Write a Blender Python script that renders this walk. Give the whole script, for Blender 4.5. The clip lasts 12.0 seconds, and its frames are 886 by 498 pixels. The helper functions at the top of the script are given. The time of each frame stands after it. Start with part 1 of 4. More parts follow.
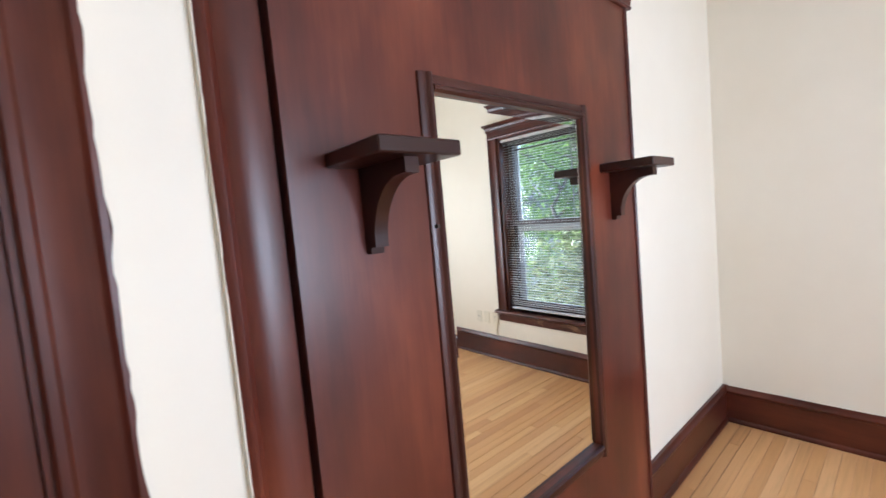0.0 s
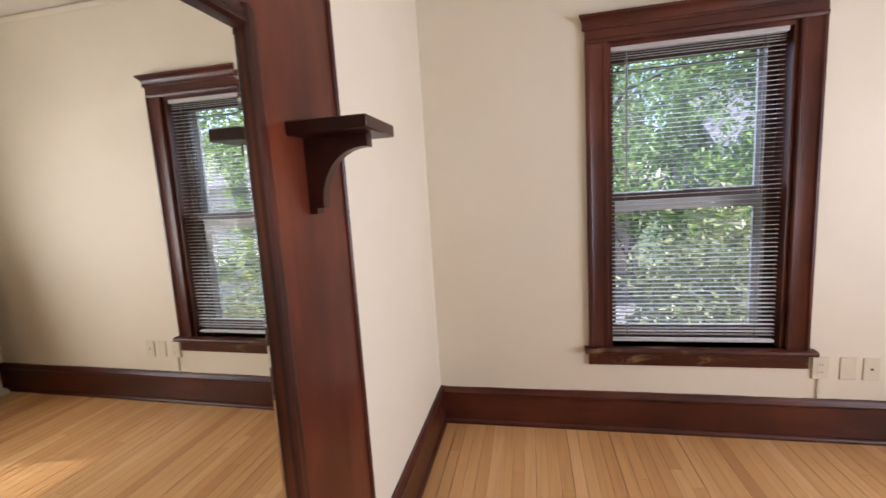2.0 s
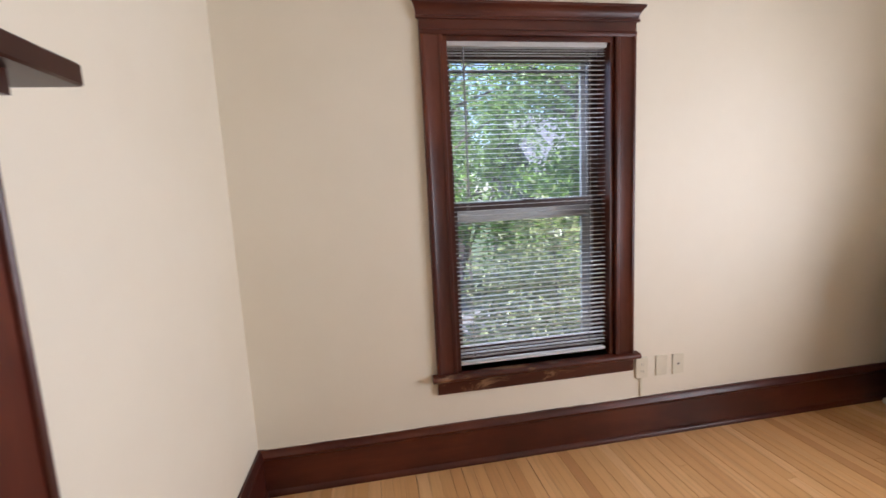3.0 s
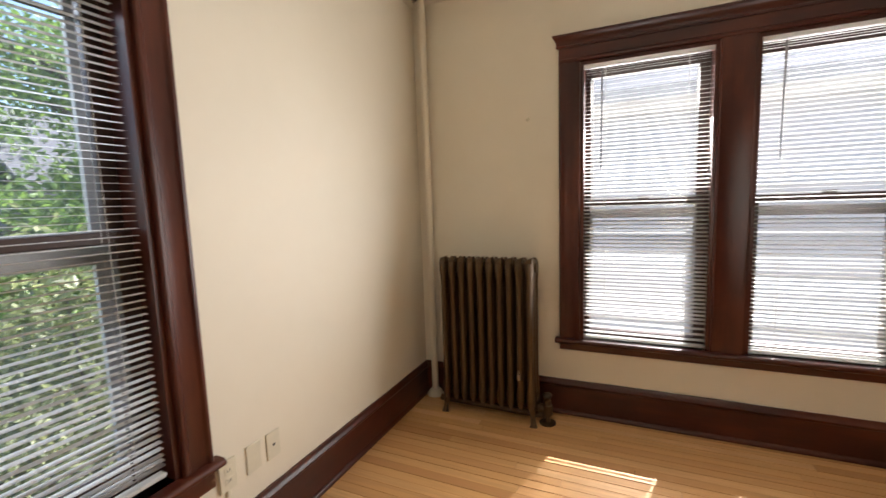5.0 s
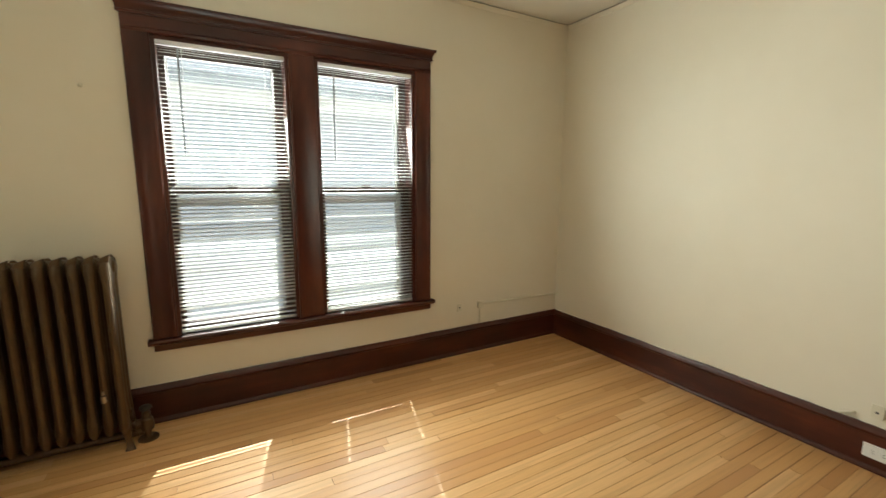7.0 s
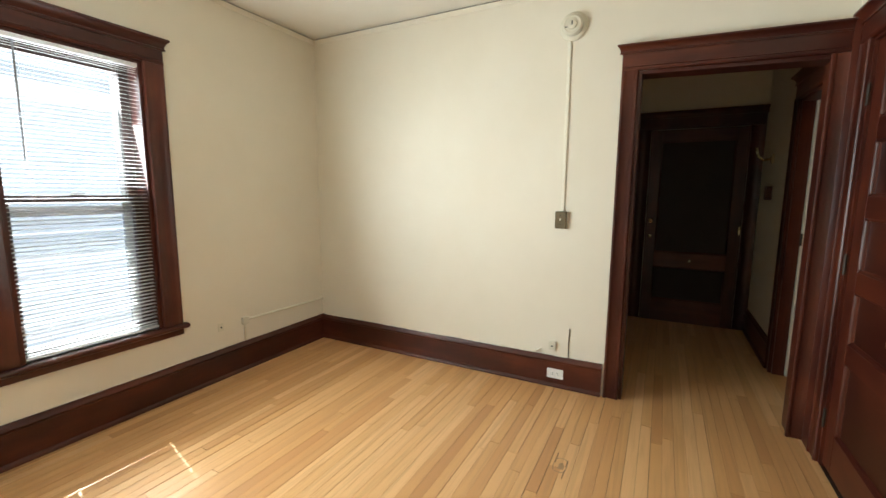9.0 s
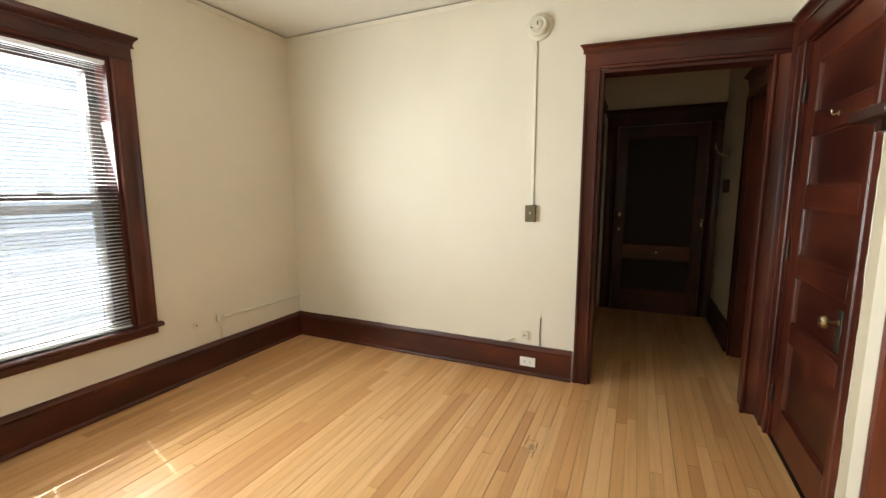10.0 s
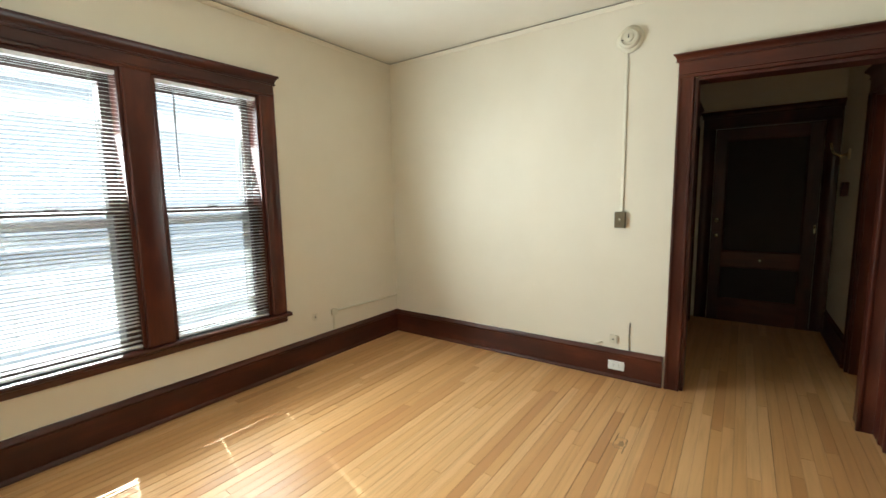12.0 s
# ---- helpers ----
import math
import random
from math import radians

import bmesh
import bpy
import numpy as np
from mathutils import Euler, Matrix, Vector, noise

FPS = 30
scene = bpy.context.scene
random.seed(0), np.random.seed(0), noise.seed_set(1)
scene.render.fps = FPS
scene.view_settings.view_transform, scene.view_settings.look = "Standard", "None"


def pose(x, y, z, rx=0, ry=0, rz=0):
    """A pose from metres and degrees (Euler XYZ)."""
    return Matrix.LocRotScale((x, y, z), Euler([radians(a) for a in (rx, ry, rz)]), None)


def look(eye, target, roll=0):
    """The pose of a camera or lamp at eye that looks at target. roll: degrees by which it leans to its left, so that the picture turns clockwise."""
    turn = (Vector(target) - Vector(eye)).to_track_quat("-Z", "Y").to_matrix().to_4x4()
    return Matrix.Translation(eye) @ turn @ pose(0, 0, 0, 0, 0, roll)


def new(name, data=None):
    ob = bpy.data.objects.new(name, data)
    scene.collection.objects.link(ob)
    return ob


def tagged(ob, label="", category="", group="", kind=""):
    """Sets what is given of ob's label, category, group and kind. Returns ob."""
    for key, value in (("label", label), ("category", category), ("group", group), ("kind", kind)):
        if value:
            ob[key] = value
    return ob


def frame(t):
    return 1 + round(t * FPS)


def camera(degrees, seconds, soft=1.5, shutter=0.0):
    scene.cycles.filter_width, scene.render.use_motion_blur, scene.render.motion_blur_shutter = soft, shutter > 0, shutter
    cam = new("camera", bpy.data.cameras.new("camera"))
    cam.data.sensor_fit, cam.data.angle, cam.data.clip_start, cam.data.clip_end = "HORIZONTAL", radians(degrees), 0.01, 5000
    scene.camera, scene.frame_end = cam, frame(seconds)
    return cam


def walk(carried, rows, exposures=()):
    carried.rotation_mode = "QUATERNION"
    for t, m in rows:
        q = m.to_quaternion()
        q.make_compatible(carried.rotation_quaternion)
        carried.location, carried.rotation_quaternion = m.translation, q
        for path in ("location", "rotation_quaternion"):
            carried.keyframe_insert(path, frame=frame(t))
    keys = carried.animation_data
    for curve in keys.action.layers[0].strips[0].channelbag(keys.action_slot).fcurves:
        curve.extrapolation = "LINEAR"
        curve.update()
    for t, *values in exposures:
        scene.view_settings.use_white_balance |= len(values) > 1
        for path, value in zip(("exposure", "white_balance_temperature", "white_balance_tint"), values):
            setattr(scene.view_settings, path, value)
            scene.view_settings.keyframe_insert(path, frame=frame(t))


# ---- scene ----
# ---- camera ----
cam = camera(93.1, 12.0, shutter=0.2)
PATH = [
    (0, (-0.19, -0.081, 1.418), (1.13, 1.415, 1.276), -5.1),
    (0.2, (-0.131, -0.045, 1.417), (1.297, 1.344, 1.248), -4.8),
    (0.5, (-0.054, 0.031, 1.408), (1.517, 1.255, 1.226), -5.0),
    (0.7, (0.016, 0.104, 1.416), (1.674, 1.202, 1.209), -4.7),
    (1, (0.086, 0.19, 1.404), (1.834, 1.134, 1.173), -4.6),
    (1.5, (0.216, 0.211, 1.39), (2.074, 0.898, 1.115), -4.1),
    (2, (0.425, 0.168, 1.394), (2.363, 0.58, 1.121), -3.6),
    (2.5, (0.618, 0.119, 1.355), (2.597, 0.207, 1.079), -3.0),
    (2.7, (0.698, 0.143, 1.375), (2.678, 0.074, 1.101), -3.0),
    (4.3, (1.244, -0.057, 1.347), (2.637, -1.48, 1.158), -2.1),
    (4.5, (1.276, -0.112, 1.357), (2.526, -1.661, 1.158), -2.0),
    (5, (1.414, -0.25, 1.375), (2.233, -2.061, 1.152), -2.0),
    (5.5, (1.512, -0.315, 1.376), (1.816, -2.276, 1.13), -1.6),
    (6, (1.499, -0.273, 1.382), (1.309, -2.243, 1.098), -1.2),
    (6.5, (1.473, -0.16, 1.382), (0.851, -2.035, 1.069), -0.3),
    (7, (1.502, -0.102, 1.393), (0.534, -1.824, 1.079), 0.3),
    (7.5, (1.583, -0.106, 1.403), (0.321, -1.629, 1.108), 0.6),
    (9.3, (1.675, -0.053, 1.372), (-0.113, -0.908, 1.106), 0.3),
    (9.5, (1.687, -0.037, 1.363), (-0.111, -0.873, 1.096), 0.2),
    (10, (1.716, 0.001, 1.366), (-0.082, -0.831, 1.091), -0.2),
    (10.5, (1.754, 0.092, 1.365), (-0.026, -0.772, 1.075), -0.5),
    (11, (1.827, 0.166, 1.374), (0.083, -0.772, 1.092), -1.0),
    (11.5, (1.892, 0.143, 1.373), (0.194, -0.88, 1.105), -1.1),
    (12, (1.983, 0.033, 1.384), (0.367, -1.119, 1.143), -1.0),
]
walk(cam, [(t, look(eye, target, roll)) for t, eye, target, roll in PATH],
     exposures=[(0.0, 2.50, 4950, 13), (0.5, 2.56, 5450, 18), (1.0, 2.42, 5500, 19), (2.0, 2.00, 5700, 20), (2.7, 1.96, 5550, 18), (4.5, 2.02, 6100, 15), (5.0, 1.88, 6100, 12),
                (5.5, 1.86, 5900, -1), (6.5, 1.93, 6100, -4), (7.5, 1.97, 5950, -4), (9.5, 2.52, 5450, 1), (10.0, 2.46, 5750, 2), (11.0, 2.44, 6000, -2), (12.0, 2.33, 5500, -3)])

# ---- world and sun ----
SUN_AZ, SUN_EL = radians(195), radians(46.5)
world = bpy.data.worlds.new("sky")
scene.world = world
world.use_nodes = True
wn = world.node_tree.nodes
sky = wn.new("ShaderNodeTexSky")
sky.sky_type, sky.sun_disc = "NISHITA", False
sky.sun_elevation, sky.sun_rotation = SUN_EL, SUN_AZ
world.node_tree.links.new(sky.outputs[0], wn["Background"].inputs[0])
wn["Background"].inputs[1].default_value = 0.11
sun_dir = Vector((math.sin(SUN_AZ) * math.cos(SUN_EL), math.cos(SUN_AZ) * math.cos(SUN_EL), math.sin(SUN_EL)))
sun = new("sun", bpy.data.lights.new("sun", "SUN"))
sun.data.energy, sun.data.angle, sun.data.color = 4.0, radians(0.5), (1.0, 0.95, 0.87)
sun.matrix_world = look(sun_dir * 30, (0, 0, 0))


# daylight coming in through the window openings
def window_light(name, eye, target, w, h, watts, colour, spread=180):
    la = new(name, bpy.data.lights.new(name, "AREA"))
    la.data.shape, la.data.size, la.data.size_y = "RECTANGLE", w, h
    la.data.energy, la.data.color = watts, colour
    la.data.spread = radians(spread)
    la.matrix_world = look(eye, target)


window_light("sky_light", (4.30, -0.656, 3.10), (1.2, -0.656, 0.9), 1.8, 1.3, 20.0, (0.93, 0.97, 1.0))
window_light("daylight", (0.508, -2.900, 1.33), (0.508, 0, 2.1), 0.64, 1.54, 10.2, (1.0, 0.96, 0.88), 166)
window_light("daylight", (1.356, -2.900, 1.33), (1.356, 0, 2.1), 0.64, 1.54, 10.2, (1.0, 0.96, 0.88), 166)

# ---- materials ----
def material(name, rough=0.5, metal=0.0, spec=0.5):
    m = bpy.data.materials.new(name)
    m.use_nodes = True
    n, l = m.node_tree.nodes, m.node_tree.links
    b = n["Principled BSDF"]
    b.inputs["Roughness"].default_value, b.inputs["Metallic"].default_value = rough, metal
    b.inputs["Specular IOR Level"].default_value = spec
    return m, n, l, b


def coords(n, l, scale, kind="Object"):
    tc, mp = n.new("ShaderNodeTexCoord"), n.new("ShaderNodeMapping")
    mp.inputs["Scale"].default_value = scale
    l.new(tc.outputs[kind], mp.inputs["Vector"])
    return mp.outputs["Vector"]


def noise_tex(n, l, vec, scale, detail=4, rough=0.55, dist=0.0):
    t = n.new("ShaderNodeTexNoise")
    t.inputs["Scale"].default_value, t.inputs["Detail"].default_value = scale, detail
    t.inputs["Roughness"].default_value, t.inputs["Distortion"].default_value = rough, dist
    l.new(vec, t.inputs["Vector"])
    return t.outputs["Fac"]


def ramp(n, l, fac, stops):
    r = n.new("ShaderNodeValToRGB")
    e = r.color_ramp.elements
    while len(e) < len(stops):
        e.new(0.5)
    for s, (p, c) in zip(e, stops):
        s.position, s.color = p, (*c, 1)
    l.new(fac, r.inputs[0])
    return r.outputs[0]


def mix(n, l, a, b, fac, how="MIX"):
    m = n.new("ShaderNodeMix")
    m.data_type, m.blend_type = "RGBA", how
    for v, s in ((fac, m.inputs[0]), (a, m.inputs[6]), (b, m.inputs[7])):
        if isinstance(v, (int, float)):
            s.default_value = v
        elif isinstance(v, tuple):
            s.default_value = (*v, 1)
        else:
            l.new(v, s)
    return m.outputs[2]


def maths(n, l, op, a, b=0.0):
    m = n.new("ShaderNodeMath")
    m.operation = op
    for v, s in ((a, m.inputs[0]), (b, m.inputs[1])):
        if isinstance(v, (int, float)):
            s.default_value = v
        else:
            l.new(v, s)
    return m.outputs[0]


def bump(n, l, b, height, strength, dist=0.002):
    bp = n.new("ShaderNodeBump")
    bp.inputs["Strength"].default_value, bp.inputs["Distance"].default_value = strength, dist
    l.new(height, bp.inputs["Height"])
    l.new(bp.outputs[0], b.inputs["Normal"])


def set_rough(n, l, b, fac, lo, hi):
    mr = n.new("ShaderNodeMapRange")
    mr.inputs["To Min"].default_value, mr.inputs["To Max"].default_value = lo, hi
    l.new(fac, mr.inputs["Value"])
    l.new(mr.outputs[0], b.inputs["Roughness"])


def stained_wood(name, axis, dark, mid, light, lo=0.285, hi=0.38):
    m, n, l, b = material(name)
    s = [26.0, 26.0, 26.0]
    s[axis] = 1.3
    g = noise_tex(n, l, coords(n, l, tuple(s)), 1.0, 5, 0.6)
    s2 = [260.0, 260.0, 260.0]
    s2[axis] = 7.0
    fine = noise_tex(n, l, coords(n, l, tuple(s2)), 1.0, 3, 0.6)
    s3 = [4.2, 4.2, 4.2]
    s3[axis] = 1.7
    blot = noise_tex(n, l, coords(n, l, tuple(s3)), 1.0, 4, 0.55)
    both = maths(n, l, "ADD", maths(n, l, "MULTIPLY", g, 0.20), maths(n, l, "ADD", maths(n, l, "MULTIPLY", fine, 0.08), maths(n, l, "MULTIPLY", blot, 0.72)))
    c = ramp(n, l, both, [(0.27, dark), (0.5, mid), (0.75, light)])
    worn = noise_tex(n, l, coords(n, l, (1.5, 1.5, 1.1)), 1.0, 3, 0.5)
    c = mix(n, l, c, tuple(q * k for q, k in zip(light, (1.15, 1.2, 1.0))), ramp(n, l, worn, [(0.50, (0, 0, 0)), (0.78, (0.35, 0.35, 0.35))]))
    l.new(c, b.inputs["Base Color"])
    b.inputs["Specular IOR Level"].default_value = 0.42
    set_rough(n, l, b, blot, lo, hi)
    bump(n, l, b, maths(n, l, "ADD", g, maths(n, l, "MULTIPLY", fine, 0.2)), 0.10, 0.0008)
    return m


DK, MD, LT = (0.018, 0.0040, 0.0031), (0.058, 0.0124, 0.0068), (0.142, 0.034, 0.0145)
WOOD = [stained_wood("mahogany_stained_wood_" + a, i, DK, MD, LT) for i, a in enumerate("xyz")]
WOODX, WOODY, WOODZ = WOOD
# lighter copy of the mahogany, with the windows' sheen put into its colour
PANELW = stained_wood("red_mahogany_window_sheen", 2, (0.022, 0.0044, 0.0032), (0.088, 0.0180, 0.0092), (0.215, 0.055, 0.0225), 0.285, 0.40)
# darker mahogany of doors and mirror frame; on hall casings it paints shade
DOORZ, DOORX = [stained_wood("dark_mahogany_and_hall_shade_" + a, i, (0.012, 0.003, 0.0025), (0.036, 0.0078, 0.0046), (0.105, 0.025, 0.011)) for i, a in ((2, "z"), (0, "x"))]
SHELFW = stained_wood("dark_walnut_stain", 0, (0.010, 0.0036, 0.0028), (0.028, 0.0080, 0.0050), (0.075, 0.021, 0.011))


def worn_sill(name):
    m = stained_wood(name, 1, DK, MD, LT)
    n, l = m.node_tree.nodes, m.node_tree.links
    b = n["Principled BSDF"]
    was = b.inputs["Base Color"].links[0].from_socket
    rub = noise_tex(n, l, coords(n, l, (12, 5, 12)), 1.0, 5, 0.7, 0.6)
    l.new(mix(n, l, was, (0.30, 0.175, 0.095), ramp(n, l, rub, [(0.56, (0, 0, 0)), (0.66, (0.8, 0.8, 0.8))])), b.inputs["Base Color"])
    return m


WORNSILL = worn_sill("stained_wood_rubbed_bare")


def plaster(name, a, c2, rough=0.6):
    m, n, l, b = material(name, rough)
    v = coords(n, l, (1, 1, 1))
    big = noise_tex(n, l, v, 1.3, 4, 0.6)
    fine = noise_tex(n, l, v, 90.0, 4, 0.65)
    mid = noise_tex(n, l, v, 9.0, 4, 0.6)
    c = mix(n, l, a, c2, ramp(n, l, big, [(0.35, (0, 0, 0)), (0.7, (1, 1, 1))]))
    scuff = noise_tex(n, l, coords(n, l, (5, 5, 9)), 1.0, 6, 0.75, 1.5)
    c = mix(n, l, c, (0.52, 0.46, 0.35), ramp(n, l, scuff, [(0.72, (0, 0, 0)), (0.80, (0.35, 0.35, 0.35))]))
    l.new(c, b.inputs["Base Color"])
    bump(n, l, b, maths(n, l, "ADD", maths(n, l, "MULTIPLY", fine, 0.25), mid), 0.14, 0.006)
    return m


WALL = plaster("cream_wall_paint", (0.79, 0.735, 0.612), (0.75, 0.690, 0.562))
CEIL = plaster("ceiling_paint", (0.80, 0.765, 0.68), (0.75, 0.71, 0.62), 0.75)


def floor_wood(name):
    m, n, l, b = material(name, 0.3)
    oi, ge = n.new("ShaderNodeObjectInfo"), n.new("ShaderNodeNewGeometry")
    rnd = maths(n, l, "FRACT", maths(n, l, "ADD", oi.outputs["Random"], ge.outputs["Random Per Island"]))
    pos = n.new("ShaderNodeVectorMath")
    pos.operation = "ADD"
    l.new(ge.outputs["Position"], pos.inputs[0])
    off = n.new("ShaderNodeCombineXYZ")
    l.new(maths(n, l, "MULTIPLY", rnd, 37.0), off.inputs[0])
    l.new(maths(n, l, "MULTIPLY", rnd, 11.0), off.inputs[2])
    l.new(off.outputs[0], pos.inputs[1])
    mp = n.new("ShaderNodeMapping")
    mp.inputs["Scale"].default_value = (1.5, 38, 20)
    l.new(pos.outputs[0], mp.inputs["Vector"])
    g = noise_tex(n, l, mp.outputs[0], 1.0, 6, 0.6, 0.8)
    mp2 = n.new("ShaderNodeMapping")
    mp2.inputs["Scale"].default_value = (9, 300, 20)
    l.new(pos.outputs[0], mp2.inputs["Vector"])
    fine = noise_tex(n, l, mp2.outputs[0], 1.0, 3, 0.6)
    base = ramp(n, l, rnd, [(0.0, (0.53, 0.270, 0.098)), (0.14, (0.61, 0.327, 0.124)), (0.5, (0.665, 0.374, 0.148)), (0.84, (0.725, 0.428, 0.182)), (1.0, (0.765, 0.475, 0.220))])
    c = mix(n, l, base, (0.44, 0.24, 0.10), ramp(n, l, g, [(0.46, (0, 0, 0)), (0.76, (0.6, 0.6, 0.6))]))
    c = mix(n, l, c, (0.50, 0.30, 0.14), ramp(n, l, fine, [(0.55, (0, 0, 0)), (0.8, (0.30, 0.30, 0.30))]))
    wv = coords(n, l, (1, 1, 1))
    stain = noise_tex(n, l, wv, 2.2, 5, 0.7)
    c = mix(n, l, c, (0.36, 0.20, 0.09), ramp(n, l, stain, [(0.66, (0, 0, 0)), (0.85, (0.35, 0.35, 0.35))]))
    l.new(c, b.inputs["Base Color"])
    set_rough(n, l, b, noise_tex(n, l, wv, 6.0, 4), 0.30, 0.48)
    bump(n, l, b, maths(n, l, "ADD", maths(n, l, "MULTIPLY", fine, 0.3), maths(n, l, "MULTIPLY", rnd, 0.0)), 0.1, 0.001)
    return m


FLOORWOOD = floor_wood("varnished_maple_boards")


def simple(name, colour, rough=0.5, metal=0.0, vary=0.12, scale=25.0, strength=0.08):
    m, n, l, b = material(name, rough, metal)
    f = noise_tex(n, l, coords(n, l, (1, 1, 1)), scale, 5, 0.65)
    big = noise_tex(n, l, coords(n, l, (1, 1, 1)), scale / 7, 3, 0.6)
    k = maths(n, l, "ADD", maths(n, l, "MULTIPLY", f, 0.5), maths(n, l, "MULTIPLY", big, 0.5))
    lo, hi = tuple(c * (1 - vary) for c in colour), tuple(min(1, c * (1 + vary)) for c in colour)
    l.new(ramp(n, l, k, [(0.3, lo), (0.7, hi)]), b.inputs["Base Color"])
    set_rough(n, l, b, big, max(0.02, rough - 0.07), min(1, rough + 0.07))
    bump(n, l, b, f, strength, 0.002)
    return m


JOINT = simple("joint_dirt_and_gap_shade", (0.05, 0.03, 0.018), 0.9)
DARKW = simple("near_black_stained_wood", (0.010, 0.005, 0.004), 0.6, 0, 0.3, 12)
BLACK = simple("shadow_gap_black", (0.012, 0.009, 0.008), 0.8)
SLAT = simple("white_blind_enamel", (0.82, 0.81, 0.81), 0.4, 0, 0.03, 60, 0.02)
b_ = SLAT.node_tree.nodes["Principled BSDF"]
t_ = SLAT.node_tree.nodes.new("ShaderNodeBsdfTranslucent")
t_.inputs[0].default_value = (0.85, 0.84, 0.80, 1)
s_ = SLAT.node_tree.nodes.new("ShaderNodeMixShader")
s_.inputs[0].default_value = 0.42
SLAT.node_tree.links.new(b_.outputs[0], s_.inputs[1])
SLAT.node_tree.links.new(t_.outputs[0], s_.inputs[2])
SLAT.node_tree.links.new(s_.outputs[0], SLAT.node_tree.nodes["Material Output"].inputs[0])
CORD = simple("blind_cord", (0.62, 0.60, 0.56), 0.7)
WAND = simple("smoky_grey_plastic", (0.22, 0.225, 0.25), 0.3, 0, 0.1)
CREAM = simple("cream_plastic", (0.70, 0.655, 0.52), 0.42, 0, 0.06)
WHITEP = simple("white_plastic", (0.82, 0.81, 0.77), 0.38, 0, 0.04)
DARKP = simple("dark_slot", (0.03, 0.03, 0.03), 0.6)
STEEL = simple("brushed_steel", (0.36, 0.33, 0.29), 0.38, 1.0, 0.15, 60)
BRASS = simple("aged_brass", (0.66, 0.54, 0.32), 0.28, 1.0, 0.2, 40)
SWITCHP = simple("dark_bronze_switch_plate", (0.17, 0.135, 0.085), 0.42, 0.85, 0.2, 60)
RACE = simple("ivory_painted_raceway", (0.80, 0.755, 0.63), 0.5, 0, 0.05)
IRON = simple("aged_iron_plate", (0.07, 0.06, 0.05), 0.5, 0.7, 0.25)
BRONZE = simple("bronze_radiator_paint", (0.088, 0.053, 0.024), 0.42, 0.4, 0.3, 30, 0.15)
SASH = simple("dark_sash_paint", (0.045, 0.022, 0.016), 0.4, 0, 0.25, 30)
STORM = simple("storm_frame_aluminium", (0.55, 0.54, 0.51), 0.45, 0.0, 0.08)
WORNMARK = simple("grey_worn_varnish", (0.40, 0.245, 0.115), 0.6, 0, 0.25, 60)
BARE = simple("weathered_bare_wood", (0.26, 0.17, 0.10), 0.6, 0, 0.3, 30, 0.2)

m_, n_, l_, b_ = material("mirror_silver", 0.015, 1.0)
b_.inputs["Base Color"].default_value = (0.86, 0.85, 0.76, 1)
MIRROR = m_
m_, n_, l_, b_ = material("window_glass", 0.0)
b_.inputs["Transmission Weight"].default_value = 1.0
b_.inputs["IOR"].default_value = 1.0001
b_.inputs["Base Color"].default_value = (0.96, 0.98, 0.97, 1)
gl = n_.new("ShaderNodeBsdfGlossy")
gl.inputs["Roughness"].default_value = 0.0
tr = n_.new("ShaderNodeBsdfTransparent")
tr.inputs[0].default_value = (0.96, 0.96, 0.97, 1)
ms, fr = n_.new("ShaderNodeMixShader"), n_.new("ShaderNodeFresnel")
fr.inputs[0].default_value = 1.24
l_.new(fr.outputs[0], ms.inputs[0])
l_.new(tr.outputs[0], ms.inputs[1])
l_.new(gl.outputs[0], ms.inputs[2])
# a thin film of dust on the panes, which also adds a bright haze
du, md = n_.new("ShaderNodeBsdfTranslucent"), n_.new("ShaderNodeMixShader")
du.inputs[0].default_value = (0.8, 0.82, 0.84, 1)
dn = noise_tex(n_, l_, coords(n_, l_, (1, 1, 1)), 7.0, 5, 0.65)
mr_ = n_.new("ShaderNodeMapRange")
mr_.inputs["To Min"].default_value, mr_.inputs["To Max"].default_value = 0.008, 0.035
l_.new(dn, mr_.inputs["Value"])
l_.new(mr_.outputs[0], md.inputs[0])
l_.new(ms.outputs[0], md.inputs[1])
l_.new(du.outputs[0], md.inputs[2])
l_.new(md.outputs[0], n_["Material Output"].inputs[0])
GLASS = m_


def leaf_mat(name, a, c2):
    m, n, l, b = material(name, 0.45)
    ge = n.new("ShaderNodeNewGeometry")
    c = ramp(n, l, ge.outputs["Random Per Island"], [(0.0, a), (1.0, c2)])
    l.new(c, b.inputs["Base Color"])
    tl = n.new("ShaderNodeBsdfTranslucent")
    l.new(mix(n, l, c, (0.9, 1.0, 0.35), 0.35, "MULTIPLY"), tl.inputs[0])
    tl2 = n.new("ShaderNodeMixShader")
    tl2.inputs[0].default_value = 0.5
    l.new(b.outputs[0], tl2.inputs[1])
    l.new(tl.outputs[0], tl2.inputs[2])
    l.new(tl2.outputs[0], n["Material Output"].inputs[0])
    return m


LEAF = leaf_mat("tree_leaves", (0.075, 0.130, 0.040), (0.30, 0.44, 0.125))
SHRUB = leaf_mat("pale_olive_shrub_leaves", (0.11, 0.135, 0.060), (0.46, 0.48, 0.27))
BARK = simple("tree_bark", (0.11, 0.085, 0.065), 0.9, 0, 0.35, 18, 0.6)
GRASS = simple("lawn_grass", (0.07, 0.095, 0.04), 0.9, 0, 0.4, 6, 0.5)
PAVE = simple("weathered_paving", (0.17, 0.165, 0.155), 0.85, 0, 0.12, 8)
SIDING = simple("pale_grey_clapboard_paint", (0.60, 0.56, 0.56), 0.6, 0, 0.05, 12)
